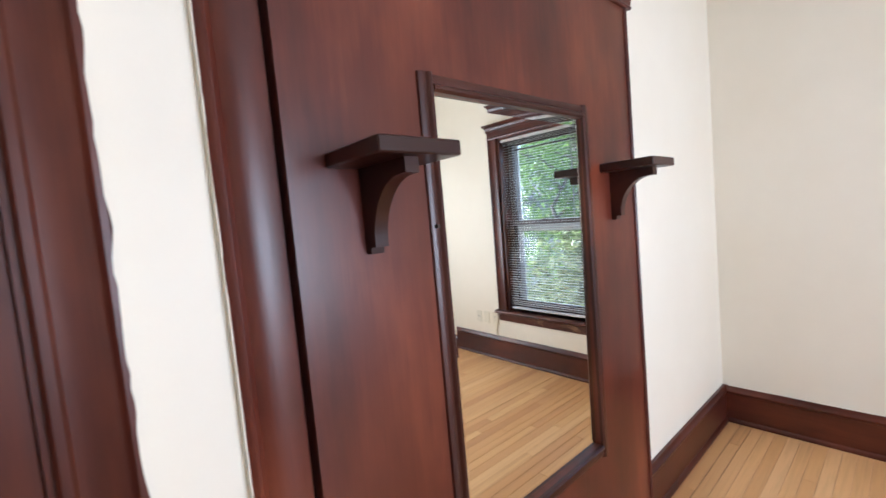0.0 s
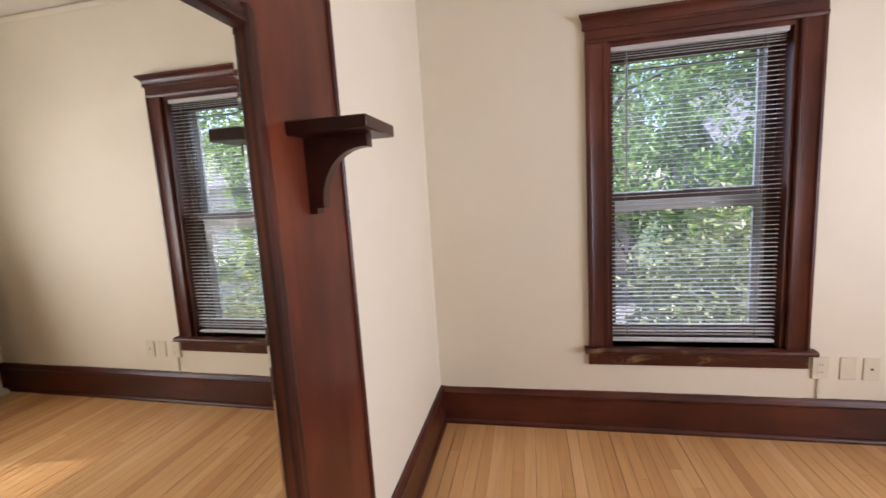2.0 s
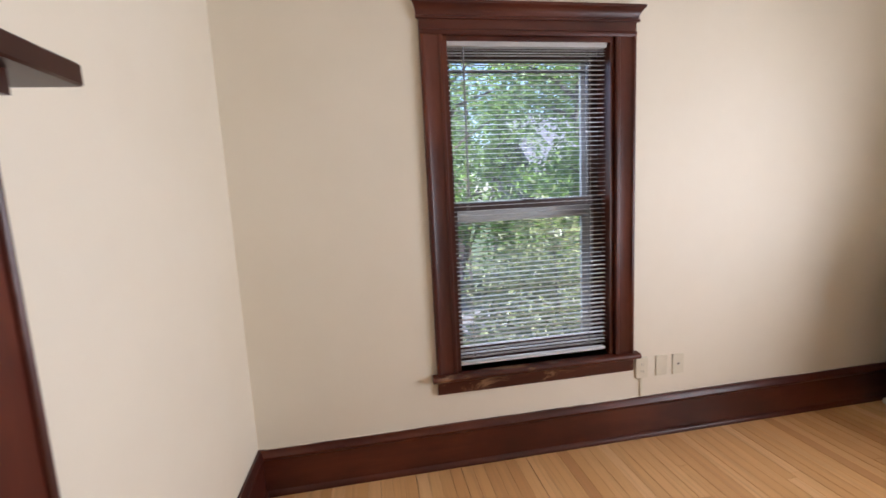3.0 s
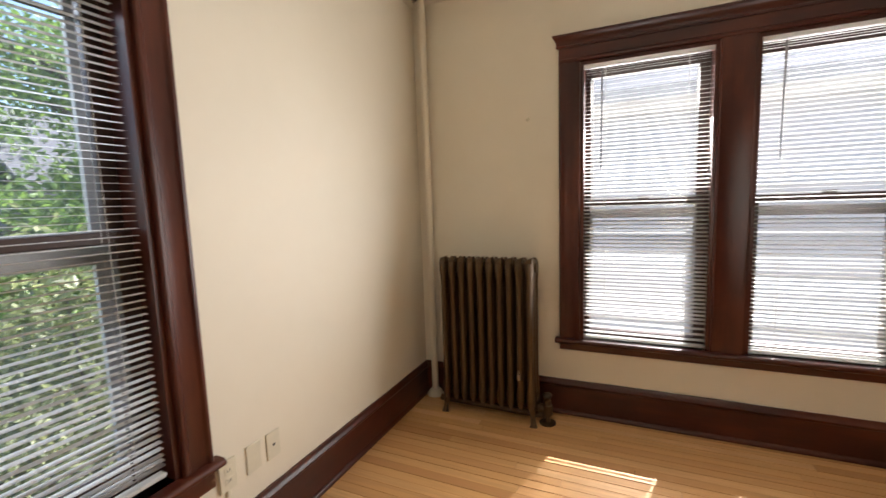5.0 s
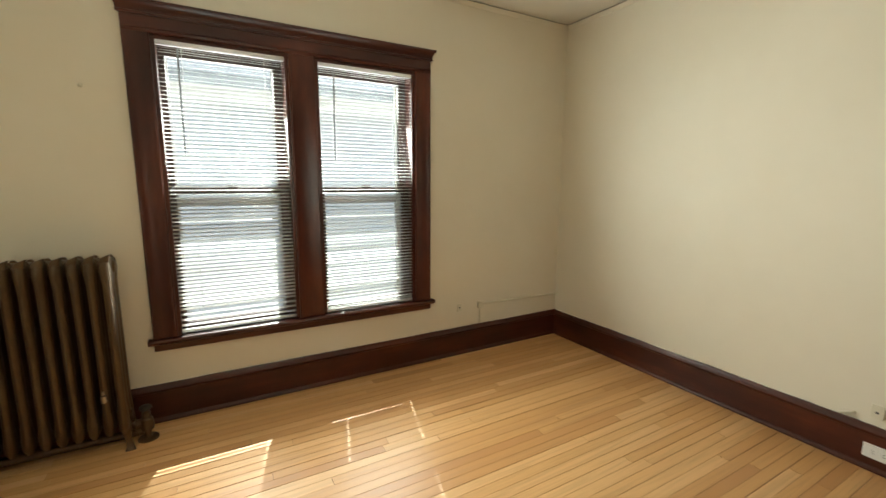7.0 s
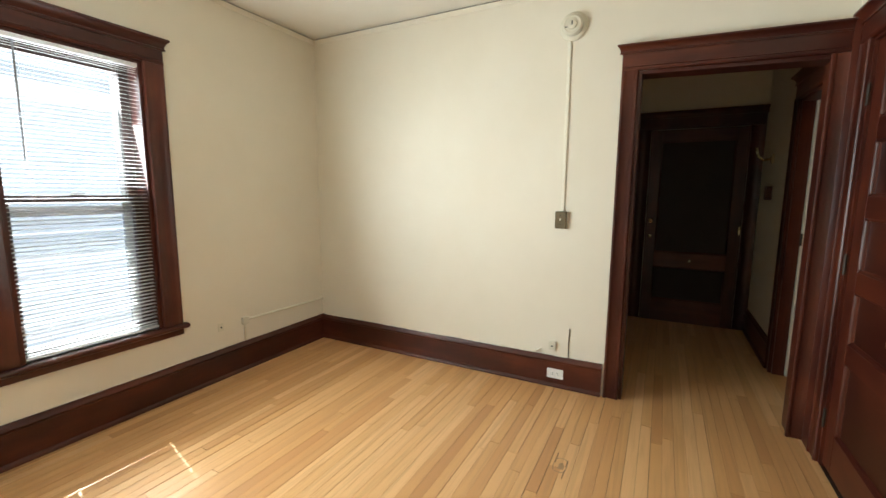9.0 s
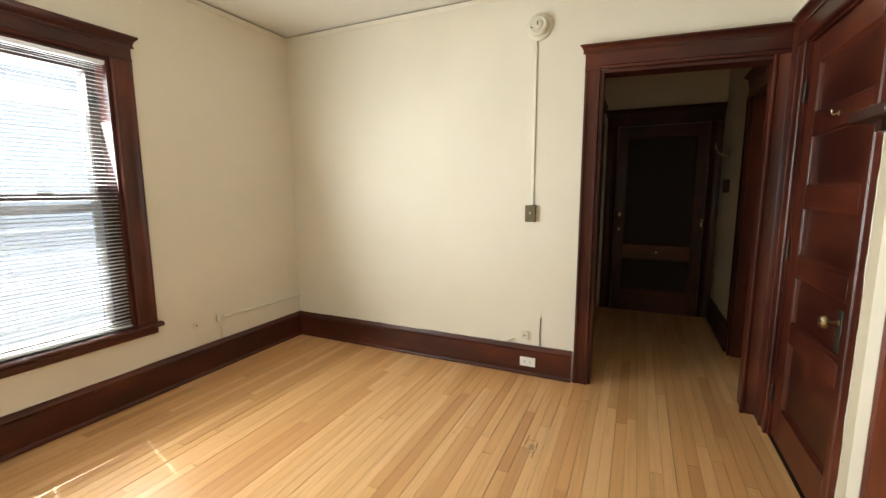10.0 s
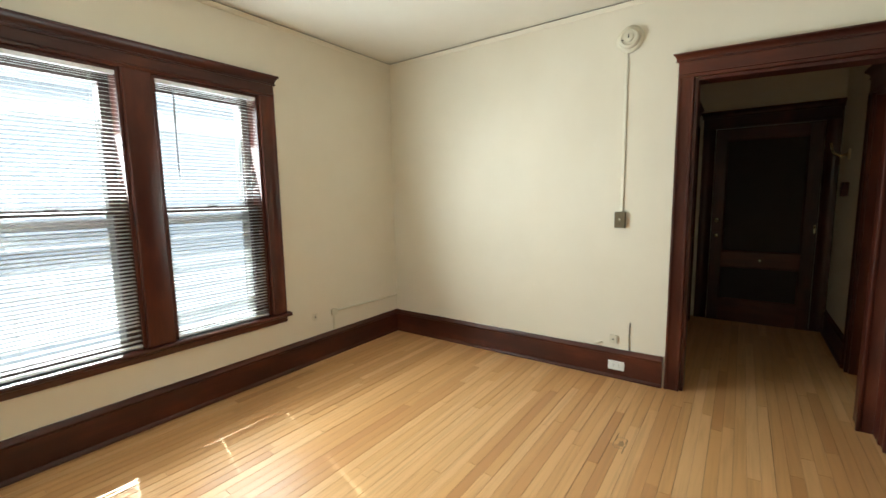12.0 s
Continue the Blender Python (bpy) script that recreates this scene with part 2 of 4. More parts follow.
BRICKW = simple("pinkish_brick", (0.66, 0.46, 0.40), 0.85, 0, 0.2, 30)
ROOF = simple("grey_roof_shingle", (0.12, 0.12, 0.13), 0.9, 0, 0.25, 20, 0.4)
GREYHOUSE = simple("grey_house_siding", (0.25, 0.26, 0.28), 0.7, 0, 0.1, 10)


# ---- mesh helpers ----
def base(name, loc, label="", category="", group="", kind=""):
    ob = new(name)
    ob.location = loc
    ob.empty_display_size = 0.1
    return tagged(ob, label, category, group, kind)


def link(name, bm, mat, smooth=True):
    me = bpy.data.meshes.new(name)
    bmesh.ops.recalc_face_normals(bm, faces=bm.faces)
    bm.to_mesh(me)
    bm.free()
    if smooth:
        for p in me.polygons:
            p.use_smooth = True
        me.set_sharp_from_angle(angle=radians(40))
    me.materials.append(mat)
    return new(name, me)


def origin_of(ob):
    return ob.location + (origin_of(ob.parent) + ob.matrix_parent_inverse.translation if ob.parent else Vector())


def part(name, bm, mat, parent, label="", smooth=True):
    ob = link(name, bm, mat, smooth)
    ob.parent = parent
    ob.matrix_parent_inverse = Matrix.Translation(-origin_of(parent))
    return tagged(ob, label)


def box(x0, x1, y0, y1, z0, z1, bevel=0.0, bm=None, seg=1):
    b = bmesh.new()
    bmesh.ops.create_cube(b, size=1)
    for v in b.verts:
        v.co = Vector((x0 + (v.co.x + 0.5) * (x1 - x0), y0 + (v.co.y + 0.5) * (y1 - y0), z0 + (v.co.z + 0.5) * (z1 - z0)))
    if bevel:
        bmesh.ops.bevel(b, geom=b.edges[:], offset=bevel, segments=seg, affect="EDGES", profile=0.5, clamp_overlap=True)
    return join(bm, b)


def join(bm, b):
    if bm is None:
        return b
    tmp = bpy.data.meshes.new("tmp")
    b.to_mesh(tmp)
    b.free()
    bm.from_mesh(tmp)
    bpy.data.meshes.remove(tmp)
    return bm


def sweep(profile, p0, p1, out, up=(0, 0, 1), bm=None, m0=0.0, m1=0.0):
    """A closed profile of (out, up) pairs drawn straight from p0 to p1; m0, m1 mitre the ends by out."""
    b = bmesh.new()
    p0, p1, out, up = Vector(p0), Vector(p1), Vector(out), Vector(up)
    d = (p1 - p0).normalized()
    a = [b.verts.new(p0 + out * u + up * w + d * (m0 * u)) for u, w in profile]
    c = [b.verts.new(p1 + out * u + up * w - d * (m1 * u)) for u, w in profile]
    k = len(profile)
    for i in range(k):
        b.faces.new((a[i], a[(i + 1) % k], c[(i + 1) % k], c[i]))
    b.faces.new(a)
    b.faces.new(c[::-1])
    bmesh.ops.recalc_face_normals(b, faces=b.faces)
    return join(bm, b)


def lathe(profile, centre, axis="z", seg=20, bm=None):
    """A turned shape: (radius, along) pairs round an axis."""
    b = bmesh.new()
    rings = []
    for r, h in profile:
        ring = []
        for i in range(seg):
            a = 2 * math.pi * i / seg
            u, w = max(r, 1e-4) * math.cos(a), max(r, 1e-4) * math.sin(a)
            p = {"z": (u, w, h), "x": (h, u, w), "y": (u, h, w)}[axis]
            ring.append(b.verts.new(Vector(centre) + Vector(p)))
        rings.append(ring)
    for r0, r1 in zip(rings, rings[1:]):
        for i in range(seg):
            b.faces.new((r0[i], r0[(i + 1) % seg], r1[(i + 1) % seg], r1[i]))
    b.faces.new(rings[0][::-1])
    b.faces.new(rings[-1])
    bmesh.ops.recalc_face_normals(b, faces=b.faces)
    return join(bm, b)


def tube(points, r, seg=8, bm=None):
    b = bmesh.new()
    pts = [Vector(p) for p in points]
    rings = []
    for i, p in enumerate(pts):
        d = (pts[min(i + 1, len(pts) - 1)] - pts[max(i - 1, 0)]).normalized()
        s = d.orthogonal().normalized() if i == 0 else (side - d * side.dot(d)).normalized()
        side, t = s, d.cross(s)
        rr = r[i] if isinstance(r, (list, tuple)) else r
        rings.append([b.verts.new(p + (s * math.cos(2 * math.pi * j / seg) + t * math.sin(2 * math.pi * j / seg)) * rr) for j in range(seg)])
    for r0, r1 in zip(rings, rings[1:]):
        for j in range(seg):
            b.faces.new((r0[j], r0[(j + 1) % seg], r1[(j + 1) % seg], r1[j]))
    b.faces.new(rings[0][::-1])
    b.faces.new(rings[-1])
    bmesh.ops.recalc_face_normals(b, faces=b.faces)
    return join(bm, b)


def holed_wall(axis, a, b2, u0, u1, z0, z1, holes):
    """A wall from a to b2 across, with holes (u0, u1, z0, z1) right through it."""
    us = sorted({u0, u1, *[h[0] for h in holes], *[h[1] for h in holes]})
    zs = sorted({z0, z1, *[h[2] for h in holes], *[h[3] for h in holes]})
    nu, nz = len(us) - 1, len(zs) - 1

    def solid(i, j):
        if not (0 <= i < nu and 0 <= j < nz):
            return False
        cu, cz = (us[i] + us[i + 1]) / 2, (zs[j] + zs[j + 1]) / 2
        return not any(h[0] < cu < h[1] and h[2] < cz < h[3] for h in holes)

    bm = bmesh.new()
    cache = {}

    def v(k, u, z):
        key = (k, round(u, 4), round(z, 4))
        if key not in cache:
            cache[key] = bm.verts.new((k, u, z) if axis == "x" else (u, k, z))
        return cache[key]

    for i in range(nu):
        for j in range(nz):
            if not solid(i, j):
                continue
            q = (us[i], us[i + 1], zs[j], zs[j + 1])
            for k in (a, b2):
                bm.faces.new((v(k, q[0], q[2]), v(k, q[1], q[2]), v(k, q[1], q[3]), v(k, q[0], q[3])))
            for di, dj, e in ((-1, 0, ((q[0], q[2]), (q[0], q[3]))), (1, 0, ((q[1], q[2]), (q[1], q[3]))),
                              (0, -1, ((q[0], q[2]), (q[1], q[2]))), (0, 1, ((q[0], q[3]), (q[1], q[3])))):
                if not solid(i + di, j + dj):
                    bm.faces.new((v(a, *e[0]), v(a, *e[1]), v(b2, *e[1]), v(b2, *e[0])))
    return bm

# ---- the room's shell ----
E, N, S, W, H = 2.78, 0.735, -2.907, -1.28, 2.71
EO, SO = E + 0.26, S - 0.26
HALL_W, HALL_S, HALL_N, HALL_H = -3.47, -0.40, 0.762, 2.66
EWIN = (-1.078, -0.234, 0.49, 2.075)
SWIN = ((0.165, 0.852, 0.50, 2.155), (1.011, 1.700, 0.50, 2.155))
DOORWAY = (-0.262, 0.668, -0.05, 2.13)
BATHDOOR = (-2.31, -1.57, -0.05, 2.07)
NDOOR = (-1.052, -0.242, -0.05, 2.10)


def structure(name, bm, mat, label, category):
    return tagged(link(name, bm, mat), label, category, kind="structure")


structure("wall_north", holed_wall("y", N, N + 0.14, W, EO, -0.05, H, [NDOOR]), WALL, "cream painted plaster wall with a closet door and mirrored bed panel", "wall")
structure("wall_east", holed_wall("x", E, EO, SO, N, -0.05, H, [EWIN]), WALL, "cream painted plaster wall with a single sash window", "wall")
structure("wall_south", holed_wall("y", SO, S, W, E, -0.05, H, list(SWIN)), WALL, "cream painted plaster wall with a double sash window", "wall")
structure("wall_west", holed_wall("x", W - 0.14, W, SO, N + 0.14, -0.05, H, [DOORWAY]), WALL, "cream painted plaster wall with the doorway to the hall", "wall")
structure("ceiling", box(W, E, S, N, H, H + 0.12), CEIL, "off-white plaster ceiling", "ceiling")

# hall beyond the doorway
structure("wall_hall_south", box(HALL_W, W - 0.14, HALL_S - 0.12, HALL_S, -0.05, HALL_H), WALL, "cream plaster wall of the hall", "wall")
structure("wall_hall_north", holed_wall("y", HALL_N, HALL_N + 0.12, HALL_W, W - 0.14, -0.05, HALL_H, [BATHDOOR]), WALL, "cream plaster wall of the hall", "wall")
structure("wall_hall_west", box(HALL_W - 0.12, HALL_W, HALL_S - 0.12, HALL_N + 0.12, -0.05, HALL_H), WALL, "cream plaster end wall of the hall", "wall")
structure("ceiling_hall", box(HALL_W - 0.12, W - 0.14, HALL_S - 0.12, HALL_N + 0.12, HALL_H, HALL_H + 0.12), CEIL, "off-white plaster ceiling of the hall", "ceiling")
# small room behind the open door of the hall
structure("wall_bath_west", box(-2.97, -2.85, HALL_N + 0.12, 2.0, -0.05, HALL_H), WALL, "cream plaster wall of the small side room", "wall")
structure("wall_bath_east", box(-1.42, -1.30, HALL_N + 0.12, 2.0, -0.05, HALL_H), WALL, "cream plaster wall of the small side room", "wall")
structure("wall_bath_north", box(-2.97, -1.30, 2.0, 2.12, -0.05, HALL_H), WALL, "cream plaster wall of the small side room", "wall")
structure("ceiling_bath", box(-2.97, -1.30, HALL_N + 0.12, 2.12, HALL_H, HALL_H + 0.12), CEIL, "off-white plaster ceiling of the side room", "ceiling")
structure("floor_bath", box(-2.85, -1.42, HALL_N, 2.0, -0.12, -0.002), FLOORWOOD, "worn wooden floor of the small side room", "floor")

floor = structure("floor", box(HALL_W, E, S, HALL_N, -0.12, -0.012), JOINT, "narrow varnished maple strip flooring", "floor")

# ---- mouldings ----
BASEP = [(0, 0), (0.034, 0), (0.034, 0.012), (0.028, 0.022), (0.020, 0.026), (0.020, 0.178), (0.026, 0.184), (0.028, 0.196), (0.022, 0.206), (0.017, 0.212), (0.014, 0.226), (0, 0.226)]
CASP = [(0, 0), (0.016, 0), (0.022, 0.006), (0.022, 0.018), (0.017, 0.024), (0.017, 0.082), (0.021, 0.088), (0.026, 0.094), (0.026, 0.104), (0.020, 0.11), (0, 0.11)]
CROWNP = [(0, 0), (0.026, 0), (0.026, 0.010), (0.021, 0.014), (0.023, 0.028), (0.030, 0.040), (0.040, 0.050), (0.052, 0.056), (0.052, 0.068), (0, 0.068)]


def baseboard(p0, p1, out, grain, label="dark-stained wooden baseboard with a moulded cap", m0=0.0, m1=0.0):
    ob = structure("baseboard", sweep(BASEP, p0, p1, out, m0=m0, m1=m1), grain, label, "baseboard")
    return ob


baseboard((1.575, N, 0), (E, N, 0), (0, -1, 0), WOODX, m1=1)
baseboard((E, N, 0), (E, S, 0), (-1, 0, 0), WOODY, m0=1, m1=1)
baseboard((E, S, 0), (W, S, 0), (0, 1, 0), WOODX, m0=1, m1=1)
baseboard((W, S, 0), (W, -0.372, 0), (1, 0, 0), WOODY, m0=1)
baseboard((-0.135, N, 0), (0.0, N, 0), (0, -1, 0), WOODX)
baseboard((-2.395, HALL_N, 0), (HALL_W, HALL_N, 0), (0, -1, 0), WOODX)

COVE = [(0, 0), (0.006, 0), (0.010, 0.010), (0.018, 0.020), (0.018, 0.030), (0, 0.030)]
# dark strip over the moulding that paints the shade of a gap there
GAP = [(0, 0), (0.004, 0), (0.004, 0.0095), (0, 0.0095)]
for p0, p1, o in (((W, N), (E, N), (0, -1, 0)), ((E, N), (E, S), (-1, 0, 0)), ((E, S), (W, S), (0, 1, 0)), ((W, S), (W, N), (1, 0, 0))):
    tr1 = structure("trim", sweep(COVE, (*p0, H - 0.040), (*p1, H - 0.040), o, m0=1, m1=1), WALL, "thin cream picture moulding under the ceiling", "moulding")
    part("moulding_gap_shade", sweep(GAP, (*p0, H - 0.0098), (*p1, H - 0.0098), o, m0=1, m1=1), JOINT, tr1, "dark strip painting the shade of the gap above the moulding")


def casing(parent, plane, out, along, u0, u1, z0, z1, sides=(True, True), width=0.105, crown=True, head_h=0.114, crown_k=1.0, drop=0.0, wood=None):
    """Dark casing round an opening u0..u1 up to z1; plane is the wall's face, out the way into the room, along the wall's run."""
    out, along = Vector(out), Vector(along)
    o = Vector(plane)
    k = width / 0.11
    prof = [(a, w * k) for a, w in CASP]
    grain, upright = wood or (WOODX if abs(along.x) > 0.5 else WOODY, WOODZ)
    if sides[0]:
        part("casing", sweep(prof, o + along * u0 + Vector((0, 0, z0)), o + along * u0 + Vector((0, 0, z1)), out, -along), upright, parent)
    if sides[1]:
        part("casing", sweep(prof, o + along * u1 + Vector((0, 0, z0)), o + along * u1 + Vector((0, 0, z1 - drop)), out, along), upright, parent)
    a0, a1 = u0 - (width if sides[0] else 0), u1 + (width if sides[1] else 0)
    head = [(0, 0), (0.020, 0), (0.024, 0.006), (0.024, 0.018), (0.018, 0.024), (0.018, head_h), (0, head_h)]
    part("head_casing", sweep(head, o + along * a0 + Vector((0, 0, z1)), o + along * a1 + Vector((0, 0, z1 - drop)), out), grain, parent)
    if crown:
        cz = Vector((0, 0, z1 + head_h))
        low = cz - Vector((0, 0, drop))
        part("crown_moulding", sweep([(a, w * crown_k) for a, w in CROWNP], o + along * a0 + cz, o + along * a1 + low, out, m0=-0.6 if sides[0] else 0, m1=-0.6 if sides[1] else 0), grain, parent)


def jamb_lining(parent, axis, a, b2, u0, u1, z0, z1, t=0.02, sill=False):
    """Boards that line an opening through a wall from a to b2."""
    for q0, q1 in ((u0 - 0.001, u0 + t), (u1 - t, u1 + 0.001)):
        bm = box(a, b2, q0, q1, z0, z1) if axis == "x" else box(q0, q1, a, b2, z0, z1)
        part("jamb", bm, WOODZ, parent)
    bm = box(a, b2, u0 + t, u1 - t, z1 - t, z1) if axis == "x" else box(u0 + t, u1 - t, a, b2, z1 - t, z1)
    part("head_jamb", bm, WOODY if axis == "y" else WOODX, parent)


# ---- windows ----
def oriented(axis, d0, d1, u0, u1, z0, z1, bevel=0.0):
    """A box with depth d along the wall's axis and u along its run."""
    d0, d1 = min(d0, d1), max(d0, d1)
    return box(d0, d1, u0, u1, z0, z1, bevel) if axis == "x" else box(u0, u1, d0, d1, z0, z1, bevel)


def sash_unit(parent, axis, face, sign, u0, u1, z0, z1, zm, narrow=False):
    """Two sliding sashes with their panes in one opening, and the storm frame outside."""
    grain = WOODY if axis == "x" else WOODX
    st, s1 = 0.052, 0.030
    bot = 0.040 if narrow else 0.085

    def at(d):
        return face + sign * d

    def frame_of(name, d, za, zb, bot, top):
        f = part(name, oriented(axis, at(d), at(d + 0.036), u0 + 0.02, u0 + 0.02 + st, za, zb, 0.003), SASH, parent)
        part("stile", oriented(axis, at(d), at(d + 0.036), u1 - 0.02 - s1, u1 - 0.02, za, zb, 0.003), SASH, f)
        part("bottom_rail", oriented(axis, at(d), at(d + 0.036), u0 + 0.02 + st, u1 - 0.02 - s1, za, za + bot, 0.003), SASH, f)
        part("top_rail", oriented(axis, at(d), at(d + 0.036), u0 + 0.02 + st, u1 - 0.02 - s1, zb - top, zb, 0.003), SASH, f)
        g = part("pane", oriented(axis, at(d + 0.016), at(d + 0.020), u0 + 0.02 + st - 0.006, u1 - 0.02 - s1 + 0.006, za + bot - 0.006, zb - top + 0.006), GLASS, f)
        g.visible_shadow = False

    frame_of("lower_sash", 0.062 if narrow else 0.075, z0 + 0.01, zm + 0.02, bot, 0.036)
    frame_of("upper_sash", 0.115, zm - 0.02, z1 - 0.02, 0.036, 0.055)
    # sash lock on the meeting rail
    um = (u0 + u1) / 2
    part("sash_lock", oriented(axis, at(0.062), at(0.108), um - 0.03, um + 0.03, zm + 0.02, zm + 0.034, 0.005), IRON, parent)
    # storm frame
    for q in ((u0 + 0.02, u0 + 0.075), (u1 - 0.06, u1 - 0.02)):
        part("storm_frame", oriented(axis, at(0.19), at(0.21), *q, z0, z1 - 0.02), STORM, parent)
    if narrow:
        part("storm_rail", oriented(axis, at(0.197), at(0.203), u0 + 0.06, u1 - 0.06, zm - 0.026, zm + 0.02), STORM, parent)
        part("storm_rail", oriented(axis, at(0.197), at(0.203), u0 + 0.06, u1 - 0.06, zm - 0.096, zm - 0.041), STORM, parent)
    else:
        part("storm_rail", oriented(axis, at(0.188), at(0.212), u0 + 0.06, u1 - 0.06, zm - 0.085, zm + 0.02), STORM, parent)


def blind(axis, face, sign, u0, u1, z0, z1, tilt, wand, label, pitch=0.0224, cord=0.09, gaps=(), roll=0.0):
    """A venetian blind: head rail, slats, bottom rail, ladder cords and a tilt wand."""
    d = face + sign * 0.022
    um = (u0 + u1) / 2
    root = base("window_blind", (d, um, z1) if axis == "x" else (um, d, z1), label, "blind", "venetian blinds at the windows")
    part("head_rail", oriented(axis, d - 0.018, d + 0.018, u0, u1, z1 - 0.040, z1, 0.003), SLAT, root)
    part("bottom_rail", oriented(axis, d - 0.016, d + 0.016, u0 + 0.004, u1 - 0.004, z0, z0 + 0.016, 0.004), SLAT, root)
    w, half = 0.0125, (u1 - u0) / 2 - 0.003
    # three strips of slat, with a slot for the cord near each end
    bm = bmesh.new()
    a = radians(tilt)

    def sv(u, q):
        c, h = q * w, 0.0013 * (1 - q * q)
        dd, hh = (c * math.cos(a) - h * math.sin(a)) * sign, c * math.sin(a) + h * math.cos(a)
        return bm.verts.new((dd, u, hh) if axis == "x" else (u, dd, hh))

    hu = half - cord
    us = [-half, -hu - 0.004, -hu + 0.004, hu - 0.004, hu + 0.004, half]
    qs = [-1, -0.40, 0.0, 0.40, 1]
    grid = [[sv(u, q) for q in qs] for u in us]
    for i in range(5):
        for j in range(4):
            if i in (1, 3) and j in (1, 2):
                continue
            bm.faces.new((grid[i][j], grid[i + 1][j], grid[i + 1][j + 1], grid[i][j + 1]))
    bmesh.ops.solidify(bm, geom=bm.faces[:], thickness=0.0007)
    me = bpy.data.meshes.new("slat")
    bm.to_mesh(me)
    bm.free()
    me.materials.append(SLAT)
    zs = [z1 - 0.052 - 0.012 * i for i in range(3)]
    z = zs[-1] - 0.02
    while z > z0 + 0.09 + sum(gaps):
        zs.append(z)
        z -= pitch
    # slats that hang apart, and one that hangs askew
    for g in gaps:
        z -= g
        zs.append(z)
        z -= pitch
    askew = len(zs) - 1
    while z > z0 + 0.024:
        zs.append(z)
        z -= 0.017
    for i, z in enumerate(zs):
        ob = new("slat", me)
        ob.parent = root
        ob.location = (0, 0, z - z1)
        ob.rotation_euler = ((0, random.uniform(-0.012, 0.012), 0) if axis == "x" else (random.uniform(-0.012, 0.012), roll if i == askew else 0, 0))
    for u in (u0 + cord, u1 - cord):
        for e in (-0.017, 0.017):
            p = (d + e, u) if axis == "x" else (u, d + e)
            part("ladder_cord", tube([(*p, z1 - 0.03), (*p, z0 + 0.01)], 0.0008, 5), CORD, root)
    uw = u0 + wand[0] if wand[0] > 0 else u1 + wand[0]
    p = (d - sign * 0.026, uw) if axis == "x" else (uw, d - sign * 0.026)
    part("tilt_wand", tube([(*p, z1 - 0.045), (*p, z1 - 0.06), (p[0] + 0.004, p[1], z1 - wand[1])], [0.002, 0.005, 0.005], 6), WAND, root, "clear grey tilt wand")
    return root


def stool_and_apron(parent, axis, face, inward, u0, u1, zt, zb, grain):
    """Window board with rounded nose and horns, and the board under it."""
    prof = [(-0.10, -0.030), (0.042, -0.030), (0.050, -0.024), (0.053, -0.015), (0.050, -0.006), (0.042, 0), (-0.10, 0)]
    o = (inward, 0, 0) if axis == "x" else (0, inward, 0)
    p0, p1 = ((face, u0 - 0.025, zt), (face, u1 + 0.025, zt)) if axis == "x" else ((u0 - 0.025, face, zt), (u1 + 0.025, face, zt))
    # the horns stop at the wall, the middle goes through
    nose = [(0.0, -0.030), *prof[1:6], (0.0, 0)]
    part("window_sill", sweep(nose, p0, p1, o), grain, parent)
    part("apron", sweep([(0, zb - zt), (0.016, zb - zt), (0.020, zb - zt + 0.008), (0.018, -0.031), (0, -0.031)],
                        (p0[0], u0, zt) if axis == "x" else (u0, p0[1], zt), (p1[0], u1, zt) if axis == "x" else (u1, p1[1], zt), o), grain, parent)


w1 = base("window_1", (E, -0.656, 0.49), "dark mahogany-stained double-hung window with moulded casing", "window", kind="structure")
casing(w1, (E, 0, 0), (-1, 0, 0), (0, 1, 0), EWIN[0], EWIN[1], EWIN[2], EWIN[3], head_h=0.066)
jamb_lining(w1, "x", E, EO, *EWIN)
stool_and_apron(w1, "x", E, -1, EWIN[0] - 0.105, EWIN[1] + 0.105, EWIN[2], 0.388, WORNSILL)
part("inner_sill", box(E, EO + 0.03, EWIN[0] + 0.02, EWIN[1] - 0.02, EWIN[2] - 0.03, EWIN[2]), BARE, w1, "weathered bare wood sill")
sash_unit(w1, "x", E, 1, *EWIN, 1.30)
part("storm_bar", oriented("x", E + 0.186, E + 0.198, EWIN[0] + 0.02, EWIN[1] - 0.02, 1.966, 1.980), SASH, w1, "thin dark bar of the storm frame")

w2 = base("window_2", (0.94, S, 0.50), "dark mahogany-stained double window with a wide mullion", "window", kind="structure")
casing(w2, (0, S, 0), (0, 1, 0), (1, 0, 0), SWIN[0][0], SWIN[1][1], 0.50, 2.155, width=0.120, head_h=0.084)
part("mullion", sweep([(0, 0), (0.016, 0), (0.022, 0.01), (0.018, 0.03), (0.018, 0.130), (0.022, 0.149), (0.016, 0.159), (0, 0.159)], (0.852, S, 0.50), (0.852, S, 2.155), (0, 1, 0), (1, 0, 0)), WOODZ, w2)
stool_and_apron(w2, "y", S, 1, SWIN[0][0] - 0.120, SWIN[1][1] + 0.120, 0.50, 0.425, WOODX)
for sw in SWIN:
    jamb_lining(w2, "y", SO, S, *sw)
    part("inner_sill", box(sw[0] + 0.02, sw[1] - 0.02, SO - 0.03, S, 0.47, 0.50), WOODX, w2)
    sash_unit(w2, "y", S, -1, *sw, 1.335, narrow=True)

blind("x", E, 1, EWIN[0] + 0.035, EWIN[1] - 0.004, 0.515, 2.073, 3, (-0.09, 0.72), "white metal venetian blind with open slats")
blind("y", S, -1, SWIN[0][0] + 0.008, SWIN[0][1] - 0.006, 0.507, 2.153, 8, (-0.11, 0.62), "white metal venetian blind lit by the sun", cord=0.127, gaps=(0.004,), roll=0.014)
